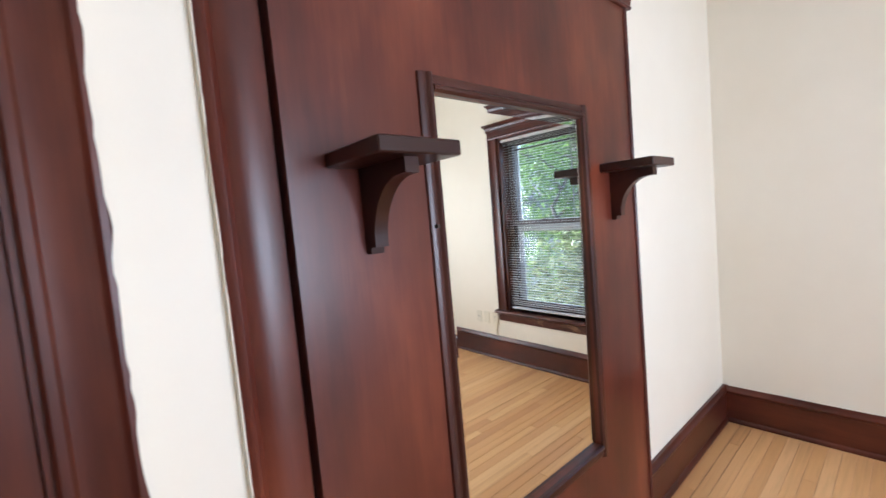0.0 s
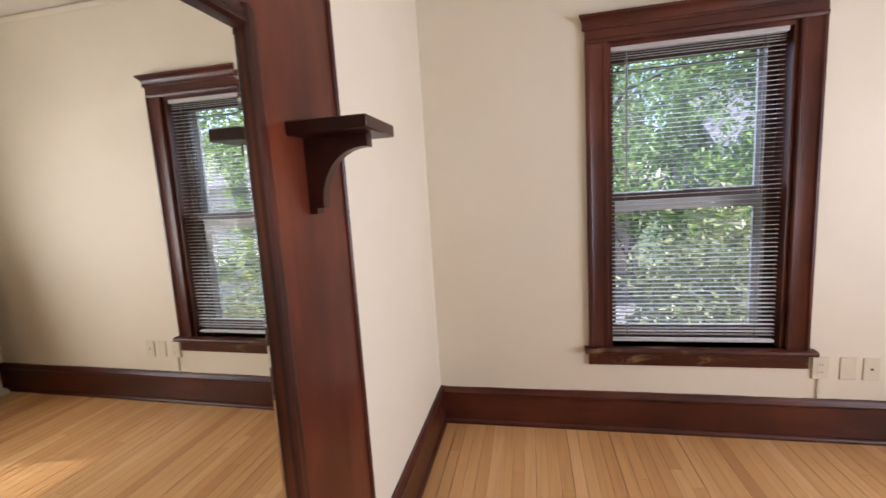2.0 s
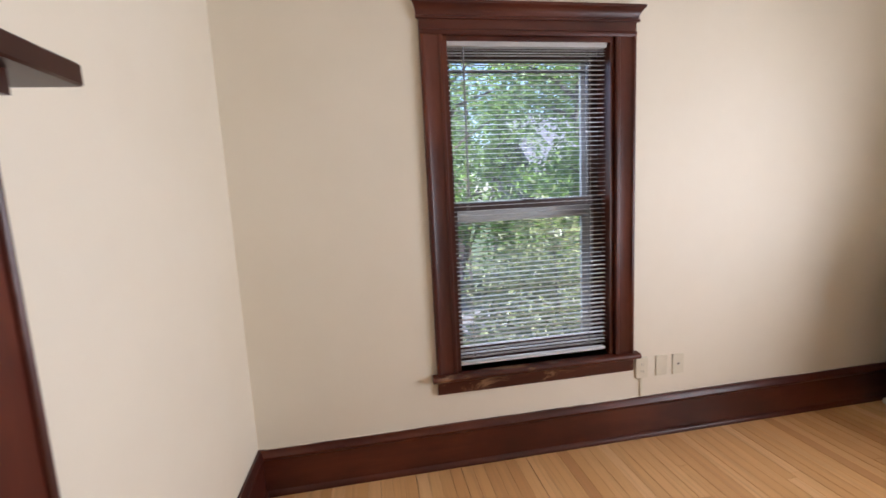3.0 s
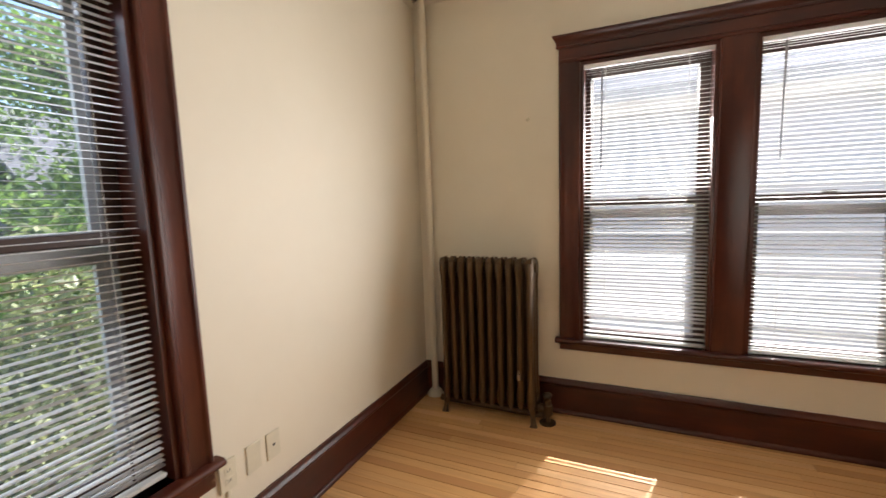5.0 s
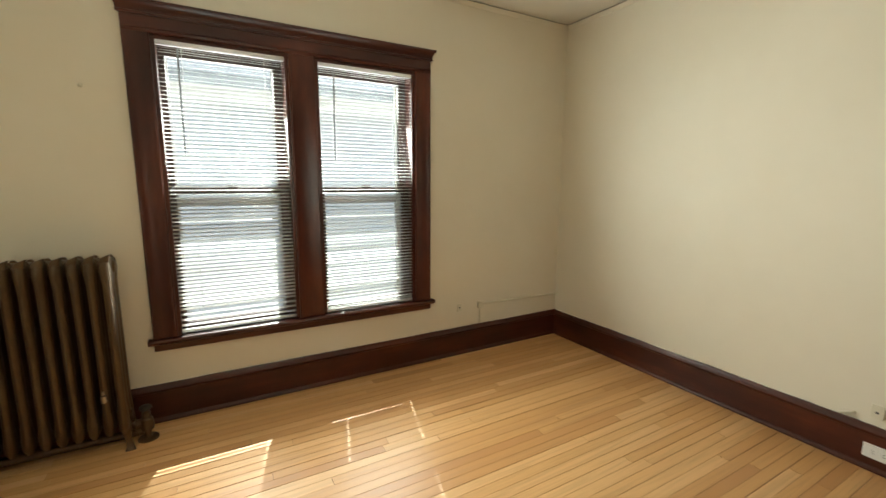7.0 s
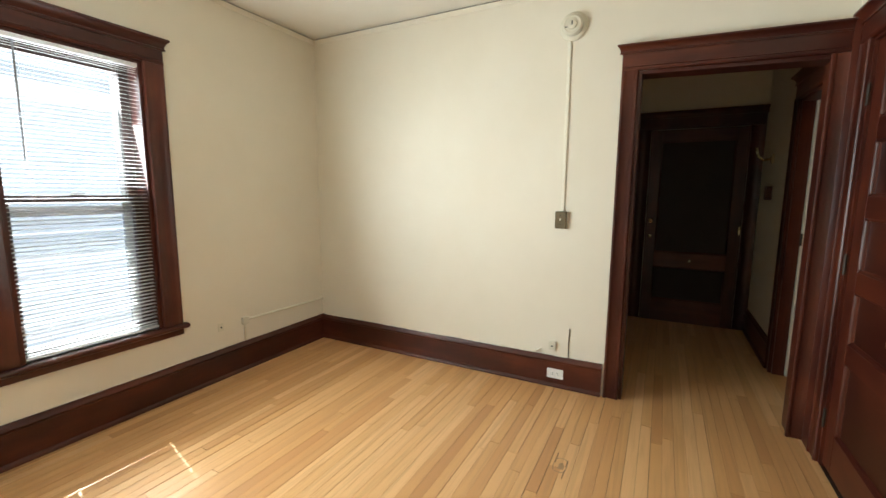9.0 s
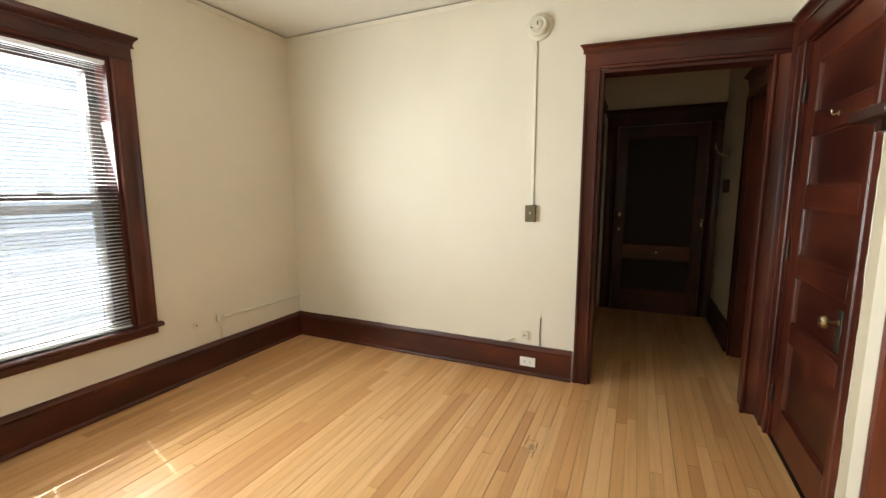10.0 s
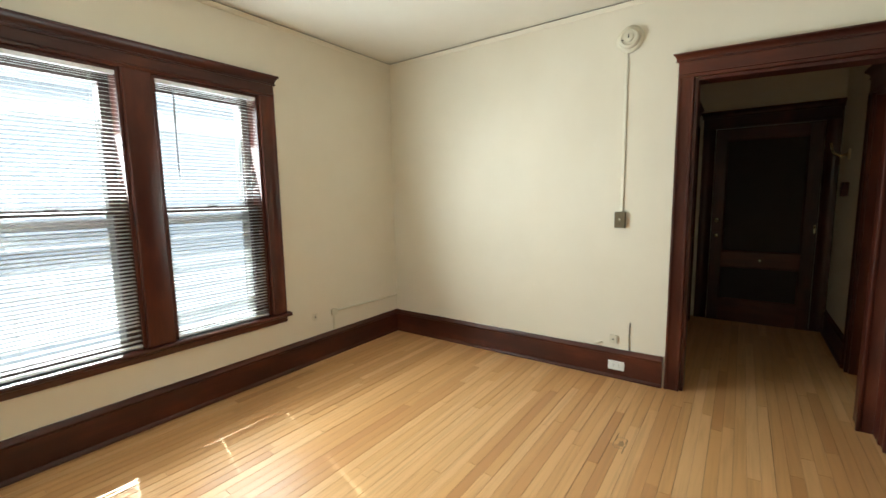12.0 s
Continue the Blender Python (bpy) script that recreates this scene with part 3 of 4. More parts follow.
blind("y", S, -1, SWIN[1][0] + 0.006, SWIN[1][1] - 0.010, 0.507, 2.153, 15.0, (-0.11, 0.62), "white metal venetian blind lit by the sun", cord=0.127, gaps=(0.010, 0.010, 0.010))

# ---- doorway to the hall ----
dw = base("doorway_trim", (W, 0.185, 0), "dark mahogany-stained doorway casing with a crown", "doorway", kind="structure")
casing(dw, (W, 0, 0), (1, 0, 0), (0, 1, 0), DOORWAY[0], 0.640, 0, 2.135, width=0.095, head_h=0.100, crown_k=0.74, drop=0.032)
for q0, q1, zt in ((-0.263, -0.242, 2.13), (0.654, 0.669, 2.103)):
    part("jamb", box(W - 0.14, W, q0, q1, 0, zt), WOODZ, dw)
part("head_jamb", sweep([(0, 0), (0.14, 0), (0.14, 0.020), (0, 0.020)], (W, -0.242, 2.111), (W, 0.654, 2.082), (-1, 0, 0)), WOODY, dw)
part("head_filler", sweep([(0.002, 0), (0.138, 0), (0.138, 0.026), (0.002, 0.026)], (W, 0.0, 2.124), (W, 0.668, 2.103), (-1, 0, 0)), WOODY, dw)


# ---- panelled doors ----
def panel_door(name, axis, face, inward, u0, u1, z0, z1, rails, panels_dark, label, wood=None):
    """A stile-and-rail door; rails are the heights between which the recessed panels sit."""
    root = base(name, (face, (u0 + u1) / 2, z0) if axis == "x" else ((u0 + u1) / 2, face, z0), label, "door", kind="structure")
    back, fr = face - inward * 0.036, face
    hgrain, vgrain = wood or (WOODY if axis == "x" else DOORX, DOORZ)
    sw = 0.105
    for q in ((u0, u0 + sw), (u1 - sw, u1)):
        part("stile", oriented(axis, back, fr, *q, z0, z1, 0.002), vgrain, root)
    for i, (a, b2) in enumerate(rails):
        part("rail", oriented(axis, back, fr, u0 + sw, u1 - sw, a, b2, 0.002), hgrain, root)
    for (a, b2), (c, d) in zip(rails, rails[1:]):
        za, zb = b2, c
        pn = part("panel", oriented(axis, face - inward * 0.030, face - inward * 0.019, u0 + sw - 0.01, u1 - sw + 0.01, za - 0.01, zb + 0.01), panels_dark or hgrain, root)
        mold = [(0, 0), (0.016, 0), (0.013, 0.004), (0.006, 0.006), (0.003, 0.012), (0, 0.013)]
        f = face - inward * 0.019
        o = (inward, 0, 0) if axis == "x" else (0, inward, 0)

        def P(u, z):
            return (f, u, z) if axis == "x" else (u, f, z)

        al = (0, 1, 0) if axis == "x" else (1, 0, 0)
        part("bead", sweep(mold, P(u0 + sw, za), P(u1 - sw, za), o, (0, 0, 1)), hgrain, pn)
        part("bead", sweep(mold, P(u0 + sw, zb), P(u1 - sw, zb), o, (0, 0, -1)), hgrain, pn)
        part("bead", sweep(mold, P(u0 + sw, za + 0.013), P(u0 + sw, zb - 0.012), o, al), vgrain, pn)
        part("bead", sweep(mold, P(u1 - sw, za + 0.013), P(u1 - sw, zb - 0.012), o, tuple(-c for c in al)), vgrain, pn)
    return root


def knob(parent, axis, p, inward, plate=True):
    if plate:
        pb = oriented(axis, p[0] if axis == "x" else p[1], (p[0] if axis == "x" else p[1]) + inward * 0.004, (p[1] if axis == "x" else p[0]) - 0.022,
                      (p[1] if axis == "x" else p[0]) + 0.022, p[2] - 0.12, p[2] + 0.05, 0.0015)
        part("lock_plate", pb, IRON, parent, "aged dark lock plate")
    k = inward
    prof = [(0.012, 0.0), (0.012, 0.006 * k), (0.007, 0.01 * k), (0.007, 0.030 * k), (0.016, 0.036 * k), (0.026, 0.046 * k), (0.0265, 0.055 * k), (0.021, 0.064 * k), (0.008, 0.068 * k)]
    part("knob", lathe(prof, p, axis, 24), BRASS, parent, "worn brass door knob", smooth=True)


d1 = panel_door("door_1", "y", N + 0.012, -1, NDOOR[0] + 0.012, NDOOR[1] - 0.014, 0.008, 2.085,
                [(0.008, 0.20), (0.58, 0.68), (0.93, 1.03), (1.28, 1.38), (1.63, 1.73), (1.97, 2.085)], DOORX, "dark mahogany-stained closet door with five recessed panels", (WOODX, WOODZ))
knob(d1, "y", (-0.380, N + 0.012, 0.846), -1)
for z in (0.25, 1.05, 1.85):
    part("hinge", lathe([(0.007, -0.05), (0.007, 0.05)], (NDOOR[0] + 0.009, N - 0.002, z), "z", 10), IRON, d1)
hk1 = part("coat_hook", lathe([(0.012, 0.0), (0.012, -0.002), (0.007, -0.004)], (-0.640, N + 0.012, 1.685), "y", 14), BRASS, d1, "small brass coat hook")
part("hook_arm", tube([(-0.640, N + 0.010, 1.685), (-0.640, N - 0.006, 1.678), (-0.640, N - 0.013, 1.686), (-0.640, N - 0.011, 1.698)], [0.0025, 0.0025, 0.0025, 0.004], 7), BRASS, hk1)
t1 = base("door_trim_1", ((NDOOR[0] + NDOOR[1]) / 2, N, 0), "dark mahogany-stained door casing with a crown", "door casing", kind="structure")
casing(t1, (0, N, 0), (0, -1, 0), (1, 0, 0), NDOOR[0], NDOOR[1], 0, 2.10, width=0.105, head_h=0.098, crown_k=0.85)
part("strike_plate", box(NDOOR[1] - 0.0125, NDOOR[1] - 0.0115 + 0.012, N - 0.0015, N + 0.001, 0.80, 0.90), IRON, t1, "dark strike plate")
jamb_lining(t1, "y", N - 0.002, N + 0.14, *NDOOR, t=0.0112)
# unseen solid block behind the door, added to stop light leaking round it
part("door_filler", box(NDOOR[0] + 0.011, NDOOR[1] - 0.011, N + 0.050, N + 0.14, 0.0, 2.089), WOODZ, t1)
part("corner_post", box(W + 0.0005, -1.156, N - 0.0215, N, 0, 2.245), WOODZ, t1)

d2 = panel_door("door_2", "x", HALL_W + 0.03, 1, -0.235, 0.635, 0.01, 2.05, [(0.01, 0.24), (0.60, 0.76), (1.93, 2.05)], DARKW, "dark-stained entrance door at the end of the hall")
knob(d2, "x", (HALL_W + 0.03, -0.185, 1.10), 1, False)
part("lock_cylinder", lathe([(0.017, 0.0), (0.017, 0.006), (0.01, 0.008)], (HALL_W + 0.03, -0.185, 0.93), "x", 14), BRASS, d2)
part("chain_plate", box(HALL_W + 0.03, HALL_W + 0.035, 0.61, 0.625, 0.98, 1.06), BRASS, d2)
part("peephole", lathe([(0.01, 0.0), (0.01, 0.004)], (HALL_W + 0.03, 0.21, 0.68), "x", 12), BRASS, d2)
# hall casings take the darker wood: the dim hall's shade in their colour
t2 = base("door_trim_2", (HALL_W, 0.21, 0), "dark-stained casing of the entrance door, coloured darker as hall shade", "door casing", kind="structure")
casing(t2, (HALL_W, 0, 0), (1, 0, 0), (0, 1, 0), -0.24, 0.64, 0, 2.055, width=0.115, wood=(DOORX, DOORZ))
part("door_filler", box(HALL_W, HALL_W + 0.03, -0.24, 0.64, 0, 0.01), WOODY, t2)

dd = panel_door("door_4", "y", HALL_S + 0.012, 1, -3.172, -2.388, 0.01, 2.06, [(0.01, 0.22), (0.80, 0.92), (1.95, 2.06)], None, "dark-stained panelled door in the hall")
tt = base("door_trim", (-2.78, HALL_S, 0), "dark-stained casing of a hall door, coloured darker as hall shade", "door casing", kind="structure")
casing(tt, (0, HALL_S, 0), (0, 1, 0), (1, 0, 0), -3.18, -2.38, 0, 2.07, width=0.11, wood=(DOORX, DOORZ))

# open side door, painted cream, swung into the small room
tb = base("door_trim", (-1.94, HALL_N, 0), "dark-stained casing round an open side door, coloured darker as hall shade", "door casing", kind="structure")
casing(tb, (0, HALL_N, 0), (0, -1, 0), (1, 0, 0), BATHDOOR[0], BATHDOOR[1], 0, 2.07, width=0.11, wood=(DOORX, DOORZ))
jamb_lining(tb, "y", HALL_N, HALL_N + 0.12, *BATHDOOR)
d3 = base("door_3", (-2.29, HALL_N + 0.12, 0), "cream-painted side door standing wide open", "door", kind="structure")
part("leaf", box(-2.286, -2.250, HALL_N + 0.075, HALL_N + 0.775, 0.010, 2.045, 0.002), WALL, d3)
for za, zb in ((0.20, 0.58), (0.68, 0.93), (1.03, 1.28), (1.38, 1.63), (1.73, 1.93)):
    part("panel_moulding", sweep([(0, 0), (0.006, 0.004), (0.004, 0.012), (0, 0.014)], (-2.250, HALL_N + 0.18, za), (-2.250, HALL_N + 0.67, za), (1, 0, 0)), WALL, d3)
    part("panel_moulding", sweep([(0, 0), (0.006, 0.004), (0.004, 0.012), (0, 0.014)], (-2.250, HALL_N + 0.18, zb), (-2.250, HALL_N + 0.67, zb), (1, 0, 0)), WALL, d3)
part("hinge", lathe([(0.007, -0.045), (0.007, 0.045)], (-2.243, HALL_N + 0.070, 1.06), "z", 10), IRON, d3)

# ---- wall-bed panel with mirror ----
PY = 0.690
PX0, PX1, PZ1 = 0.123, 1.575, 2.19
MX0, MX1, MZ0, MZ1 = 0.497, 1.175, 0.545, 1.722
bp = base("wall_bed_panel", (0.85, N, 0), "wide mahogany-stained panel with a bevelled mirror and two bracket shelves", "wall bed")
part("panel_board", holed_wall("y", PY, N - 0.001, PX0, PX1 - 0.018, 0.02, PZ1, [(MX0, MX1, MZ0, MZ1)]), PANELW, bp)
part("edge_strip", sweep([(0, 0), (0.047, 0), (0.053, 0.004), (0.055, 0.010), (0.052, 0.016), (0.044, 0.02), (0, 0.02)], (PX1 - 0.02, N, 0.02), (PX1 - 0.02, N, PZ1), (0, -1, 0), (1, 0, 0)), WOODZ, bp)
part("mirror_backing", box(MX0, MX1, PY + 0.024, N - 0.002, MZ0, MZ1), BLACK, bp)
bv, gy = 0.026, PY + 0.010
bm = bmesh.new()
vo = [bm.verts.new(p) for p in ((MX0, gy - 0.0012, MZ0), (MX1, gy - 0.0012, MZ0), (MX1, gy - 0.0012, MZ1), (MX0, gy - 0.0012, MZ1))]
vi = [bm.verts.new(p) for p in ((MX0 + bv, gy, MZ0 + bv), (MX1 - bv, gy, MZ0 + bv), (MX1 - bv, gy, MZ1 - bv), (MX0 + bv, gy, MZ1 - bv))]
vb = [bm.verts.new(v.co + Vector((0, 0.006, 0))) for v in vo]
bm.faces.new(vi)
for i in range(4):
    j = (i + 1) % 4
    bm.faces.new((vo[i], vo[j], vi[j], vi[i]))
    bm.faces.new((vb[i], vb[j], vo[j], vo[i]))
bm.faces.new(vb[::-1])
bmesh.ops.rotate(bm, verts=bm.verts, cent=((MX0 + MX1) / 2, gy, (MZ0 + MZ1) / 2), matrix=Euler((radians(0.35), 0, radians(-0.36))).to_matrix())
part("mirror", bm, MIRROR, bp, "silvered mirror with a bevelled edge", smooth=False)
FRP = [(0, 0), (0.010, 0), (0.016, 0.006), (0.016, 0.014), (0.009, 0.020), (0.011, 0.032), (0.006, 0.042), (0, 0.044)]
mf = part("mirror_frame", sweep(FRP, (MX0, PY, MZ0 - 0.044), (MX0, PY, MZ1 + 0.044), (0, -1, 0), (-1, 0, 0)), DOORZ, bp, "moulded dark wooden mirror frame")
part("frame_side", sweep(FRP, (MX1, PY, MZ0 - 0.044), (MX1, PY, MZ1 + 0.044), (0, -1, 0), (1, 0, 0)), DOORZ, mf)
part("frame_top", sweep(FRP, (MX0, PY, MZ1), (MX1, PY, MZ1), (0, -1, 0), (0, 0, 1)), DOORX, mf)
part("frame_bottom", sweep(FRP, (MX0, PY, MZ0), (MX1, PY, MZ0), (0, -1, 0), (0, 0, -1)), DOORX, mf)
part("catch", box(MX0 - 0.034, MX0 - 0.026, PY - 0.020, PY - 0.010, 1.398, 1.406), IRON, mf)
part("head_moulding", sweep([(0, 0), (0.055, 0), (0.060, 0.008), (0.055, 0.016), (0.058, 0.035), (0.070, 0.055), (0.088, 0.068), (0.096, 0.076), (0.096, 0.09), (0, 0.09)],
                            (0.005, N, PZ1), (PX1, N, PZ1), (0, -1, 0), m1=-0.5), WOODX, bp)
for x0, x1 in ((0.203, 0.393), (1.290, 1.478)):
    ym = (x0 + x1) / 2
    sh = part("shelf", box(x0, x1, 0.500, PY, 1.537, 1.567, 0.003), SHELFW, bp, "small dark wooden bracket shelf")
    # curved bracket under the shelf
    prof = [(PY, 1.537), (0.530, 1.537), (0.530, 1.508)]
    for i in range(11):
        a = i / 10 * math.pi / 2
        prof.append((0.545 + 0.108 * math.sin(a), 1.508 - 0.128 * (1 - math.cos(a))))
    prof += [(0.652, 1.372), (0.670, 1.372), (0.672, 1.358), (PY, 1.358)]
    b = None
    for (ya, za), (yb2, zb2) in zip(prof[1:], prof[2:]):
        if abs(za - zb2) < 1e-5:
            continue
        s = bmesh.new()
        q = [[s.verts.new((x, y, z)) for y, z in ((PY, za), (ya, za), (yb2, zb2), (PY, zb2))] for x in (ym - 0.022, ym + 0.010)]
        for i in (0, 1, 2, 3):
            s.faces.new((q[0][i], q[0][(i + 1) % 4], q[1][(i + 1) % 4], q[1][i]))
        s.faces.new(q[0])
        s.faces.new(q[1][::-1])
        bmesh.ops.recalc_face_normals(s, faces=s.faces)
        b = join(b, s)
    inner = [f for f in b.faces if abs(f.normal.z) > 0.999 and 1.36 < f.calc_center_median().z < 1.507]
    bmesh.ops.delete(b, geom=inner, context="FACES")
    bmesh.ops.remove_doubles(b, verts=b.verts, dist=1e-5)
    part("bracket", b, SHELFW, sh)
# left casing beside the panel; a black strip paints the shade of the gap
pc = base("panel_trim", (0.06, N, 0), "dark mahogany-stained casing beside the wall-bed panel", "casing", kind="structure")
part("casing", sweep([(0, 0), (0.018, 0), (0.026, 0.008), (0.028, 0.018), (0.020, 0.028), (0.024, 0.034), (0.030, 0.05), (0.032, 0.08), (0.028, 0.108), (0, 0.112)], (0.004, N, 0), (0.004, N, PZ1), (0, -1, 0), (1, 0, 0)), PANELW, pc)
part("panel_gap_shade", box(0.1162, 0.1228, N - 0.006, N - 0.0005, 0.0, PZ1), BLACK, pc)

# ragged wall paint lapping over the woodwork
rp_ = random.Random(21)


def paint_lap(p, axis, length, width, out, raise_by, name="paint_edge"):
    """A thin uneven lap of wall paint along an edge; p is its start, out the way off the wall."""
    b = bmesh.new()
    k = int(length / 0.022)
    rows, w = [], width * 0.5
    side, lift = Vector(out), Vector(raise_by)
    for i in range(k + 1):
        w = min(max(w + rp_.uniform(-0.35, 0.35) * width, 0.0008), width)
        q = Vector(p) + Vector(axis) * (length * i / k)
        rows.append([b.verts.new(v) for v in (q, q + side * w, q + side * w + lift, q + lift)])
    for r0, r1 in zip(rows, rows[1:]):
        for j in range(4):
            b.faces.new((r0[j], r1[j], r1[(j + 1) % 4], r0[(j + 1) % 4]))
    b.faces.new(rows[0])
    b.faces.new(rows[-1][::-1])
    return structure(name, b, WALL, "ragged edge of cream wall paint on the woodwork", "paint edge")


paint_lap((-0.1362, N - 0.0005, 0.10), (0, 0, 1), 2.10, 0.010, (-1, 0, 0), (0, -0.0262, 0))
paint_lap((0.0035, N - 0.0005, 0.23), (0, 0, 1), 1.95, 0.009, (1, 0, 0), (0, -0.0190, 0))
paint_lap((W + 0.0005, S + 0.03, 0.2245), (0, 1, 0), 2.48, 0.013, (1, 0, 0), (0, 0, 0.0028))
paint_lap((W + 0.03, S + 0.0005, 0.2245), (1, 0, 0), 3.9, 0.007, (0, 1, 0), (0, 0, 0.0028))
paint_lap((E - 0.0005, S + 0.03, 0.2245), (0, 1, 0), 3.58, 0.008, (-1, 0, 0), (0, 0, 0.0028))


# ---- radiator ----
def radiator(x0, x1, yb, yf, ztop, count):
    root = base("radiator", ((x0 + x1) / 2, (yb + yf) / 2, 0), "old cast-iron column radiator in bronze paint, standing in the corner", "radiator")
    p = (x1 - x0) / count
    for i in range(count):
        cx = x0 + (i + 0.5) * p
        end = i in (0, count - 1)
        zb = 0.10
        bm = None
        for y in (yf - 0.034, (yf + yb) / 2, yb + 0.034):
            prof = [(0.012, zb), (0.024, zb + 0.03), (0.025, zb + 0.08), (0.0195, zb + 0.16), (0.0195, ztop - 0.13), (0.025, ztop - 0.07), (0.022, ztop - 0.025), (0.008, ztop - 0.004)]
            b = lathe(prof, (0, 0, 0), "z", 12)
            for v in b.verts:
                v.co = Vector((cx + v.co.x * 1.0, y + v.co.y * 1.45, v.co.z))
            bm = join(bm, b) if bm else b
        for z0, z1 in ((zb + 0.02, zb + 0.085), (ztop - 0.085, ztop - 0.012)):
            box(cx - 0.019, cx + 0.019, yb + 0.02, yf - 0.02, z0, z1, 0.016, bm, 3)
        for z in (zb + 0.055, ztop - 0.055):
            for y in ((yf + yb) / 2,):
                lathe([(0.03, -p / 2), (0.03, p / 2)], (cx, y, z), "x", 14, bm)
        # pointed crest on top, leaning to one side
        cr = bmesh.new()
        q = [[cr.verts.new((cx + dx, y, ztop + dz)) for dx, dz in ((0.024, -0.022), (0.010, 0.004), (-0.026, 0.018), (-0.022, 0.004), (-0.020, -0.022))] for y in (yf - 0.050, yf - 0.012)]
        for k in range(5):
            cr.faces.new((q[0][k], q[0][(k + 1) % 5], q[1][(k + 1) % 5], q[1][k]))
        cr.faces.new(q[0])
        cr.faces.new(q[1][::-1])
        bmesh.ops.recalc_face_normals(cr, faces=cr.faces)
        bmesh.ops.bevel(cr, geom=cr.edges[:], offset=0.003, segments=2, affect="EDGES", profile=0.5, clamp_overlap=True)
        join(bm, cr)
        sec = part("section", bm, BRONZE, root, smooth=True)
        if end:
            for y in (yf - 0.04, yb + 0.04):
                s = -1 if i == 0 else 1
                part("leg", tube([(cx, y, zb + 0.05), (cx + s * 0.006, y, zb), (cx + s * 0.012, y + 0.006 * (1 if y > (yf + yb) / 2 else -1), 0.05), (cx + s * 0.016, y + 0.012 * (1 if y > (yf + yb) / 2 else -1), 0.018), (cx + s * 0.016, y + 0.018 * (1 if y > (yf + yb) / 2 else -1), 0.0)],
                                 [0.026, 0.022, 0.014, 0.017, 0.024], 10), BRONZE, root, smooth=True)
    part("return_pipe", tube([(x0 - 0.04, yb + 0.10, 0.045), (x1 + 0.05, yb + 0.10, 0.050)], 0.021, 12), BRONZE, root, "bronze pipe lying under the columns", smooth=True)
    # supply valve at the window end
    vx, vy = x0 - 0.055, (yf + yb) / 2
    val = part("valve", lathe([(0.018, 0.0), (0.018, 0.05), (0.030, 0.055), (0.034, 0.085), (0.030, 0.115), (0.022, 0.122), (0.022, 0.15), (0.010, 0.155), (0.010, 0.17)], (vx, vy, 0.0), "z", 14), BRONZE, root, "bronze radiator valve", smooth=True)
    part("union", lathe([(0.02, 0.0), (0.028, 0.005), (0.028, 0.03), (0.02, 0.035), (0.02, 0.06)], (vx + 0.02, vy, 0.09), "x", 12), BRONZE, val, smooth=True)
    part("handle", lathe([(0.004, 0.165), (0.026, 0.168), (0.030, 0.178), (0.026, 0.188), (0.006, 0.192)], (vx, vy, 0), "z", 14), IRON, val, smooth=True)
    part("air_vent", lathe([(0.006, 0.0), (0.006, -0.02), (0.013, -0.022), (0.013, -0.055), (0.006, -0.06)], (x0 + 1.5 * p, yf + 0.012, 0.36), "z", 12), STEEL, root, "small bright air vent", smooth=True)
    part("pipe_flange", lathe([(0.05, 0.0), (0.05, 0.006), (0.03, 0.010), (0.022, 0.012)], (vx, vy, 0), "z", 18), BRONZE, root, smooth=True)
    return root


radiator(1.925, 2.535, -2.835, -2.625, 1.02, 10)
rp = base("riser_pipe", (2.688, -2.855, 0), "cream painted vertical steam riser pipe in the corner", "pipe")
part("pipe", tube([(2.688, -2.855, 0.0), (2.688, -2.855, H)], 0.023, 18), WALL, rp, smooth=True)
part("floor_collar", lathe([(0.060, 0.0), (0.058, 0.012), (0.048, 0.024), (0.040, 0.036), (0.030, 0.042), (0.025, 0.045)], (2.688, -2.855, 0), "z", 20), CREAM, rp, smooth=True)
part("ceiling_collar", lathe([(0.026, H - 0.016), (0.034, H - 0.014), (0.058, H - 0.008), (0.06, H)], (2.688, -2.855, 0), "z", 20), BRONZE, rp, smooth=True)


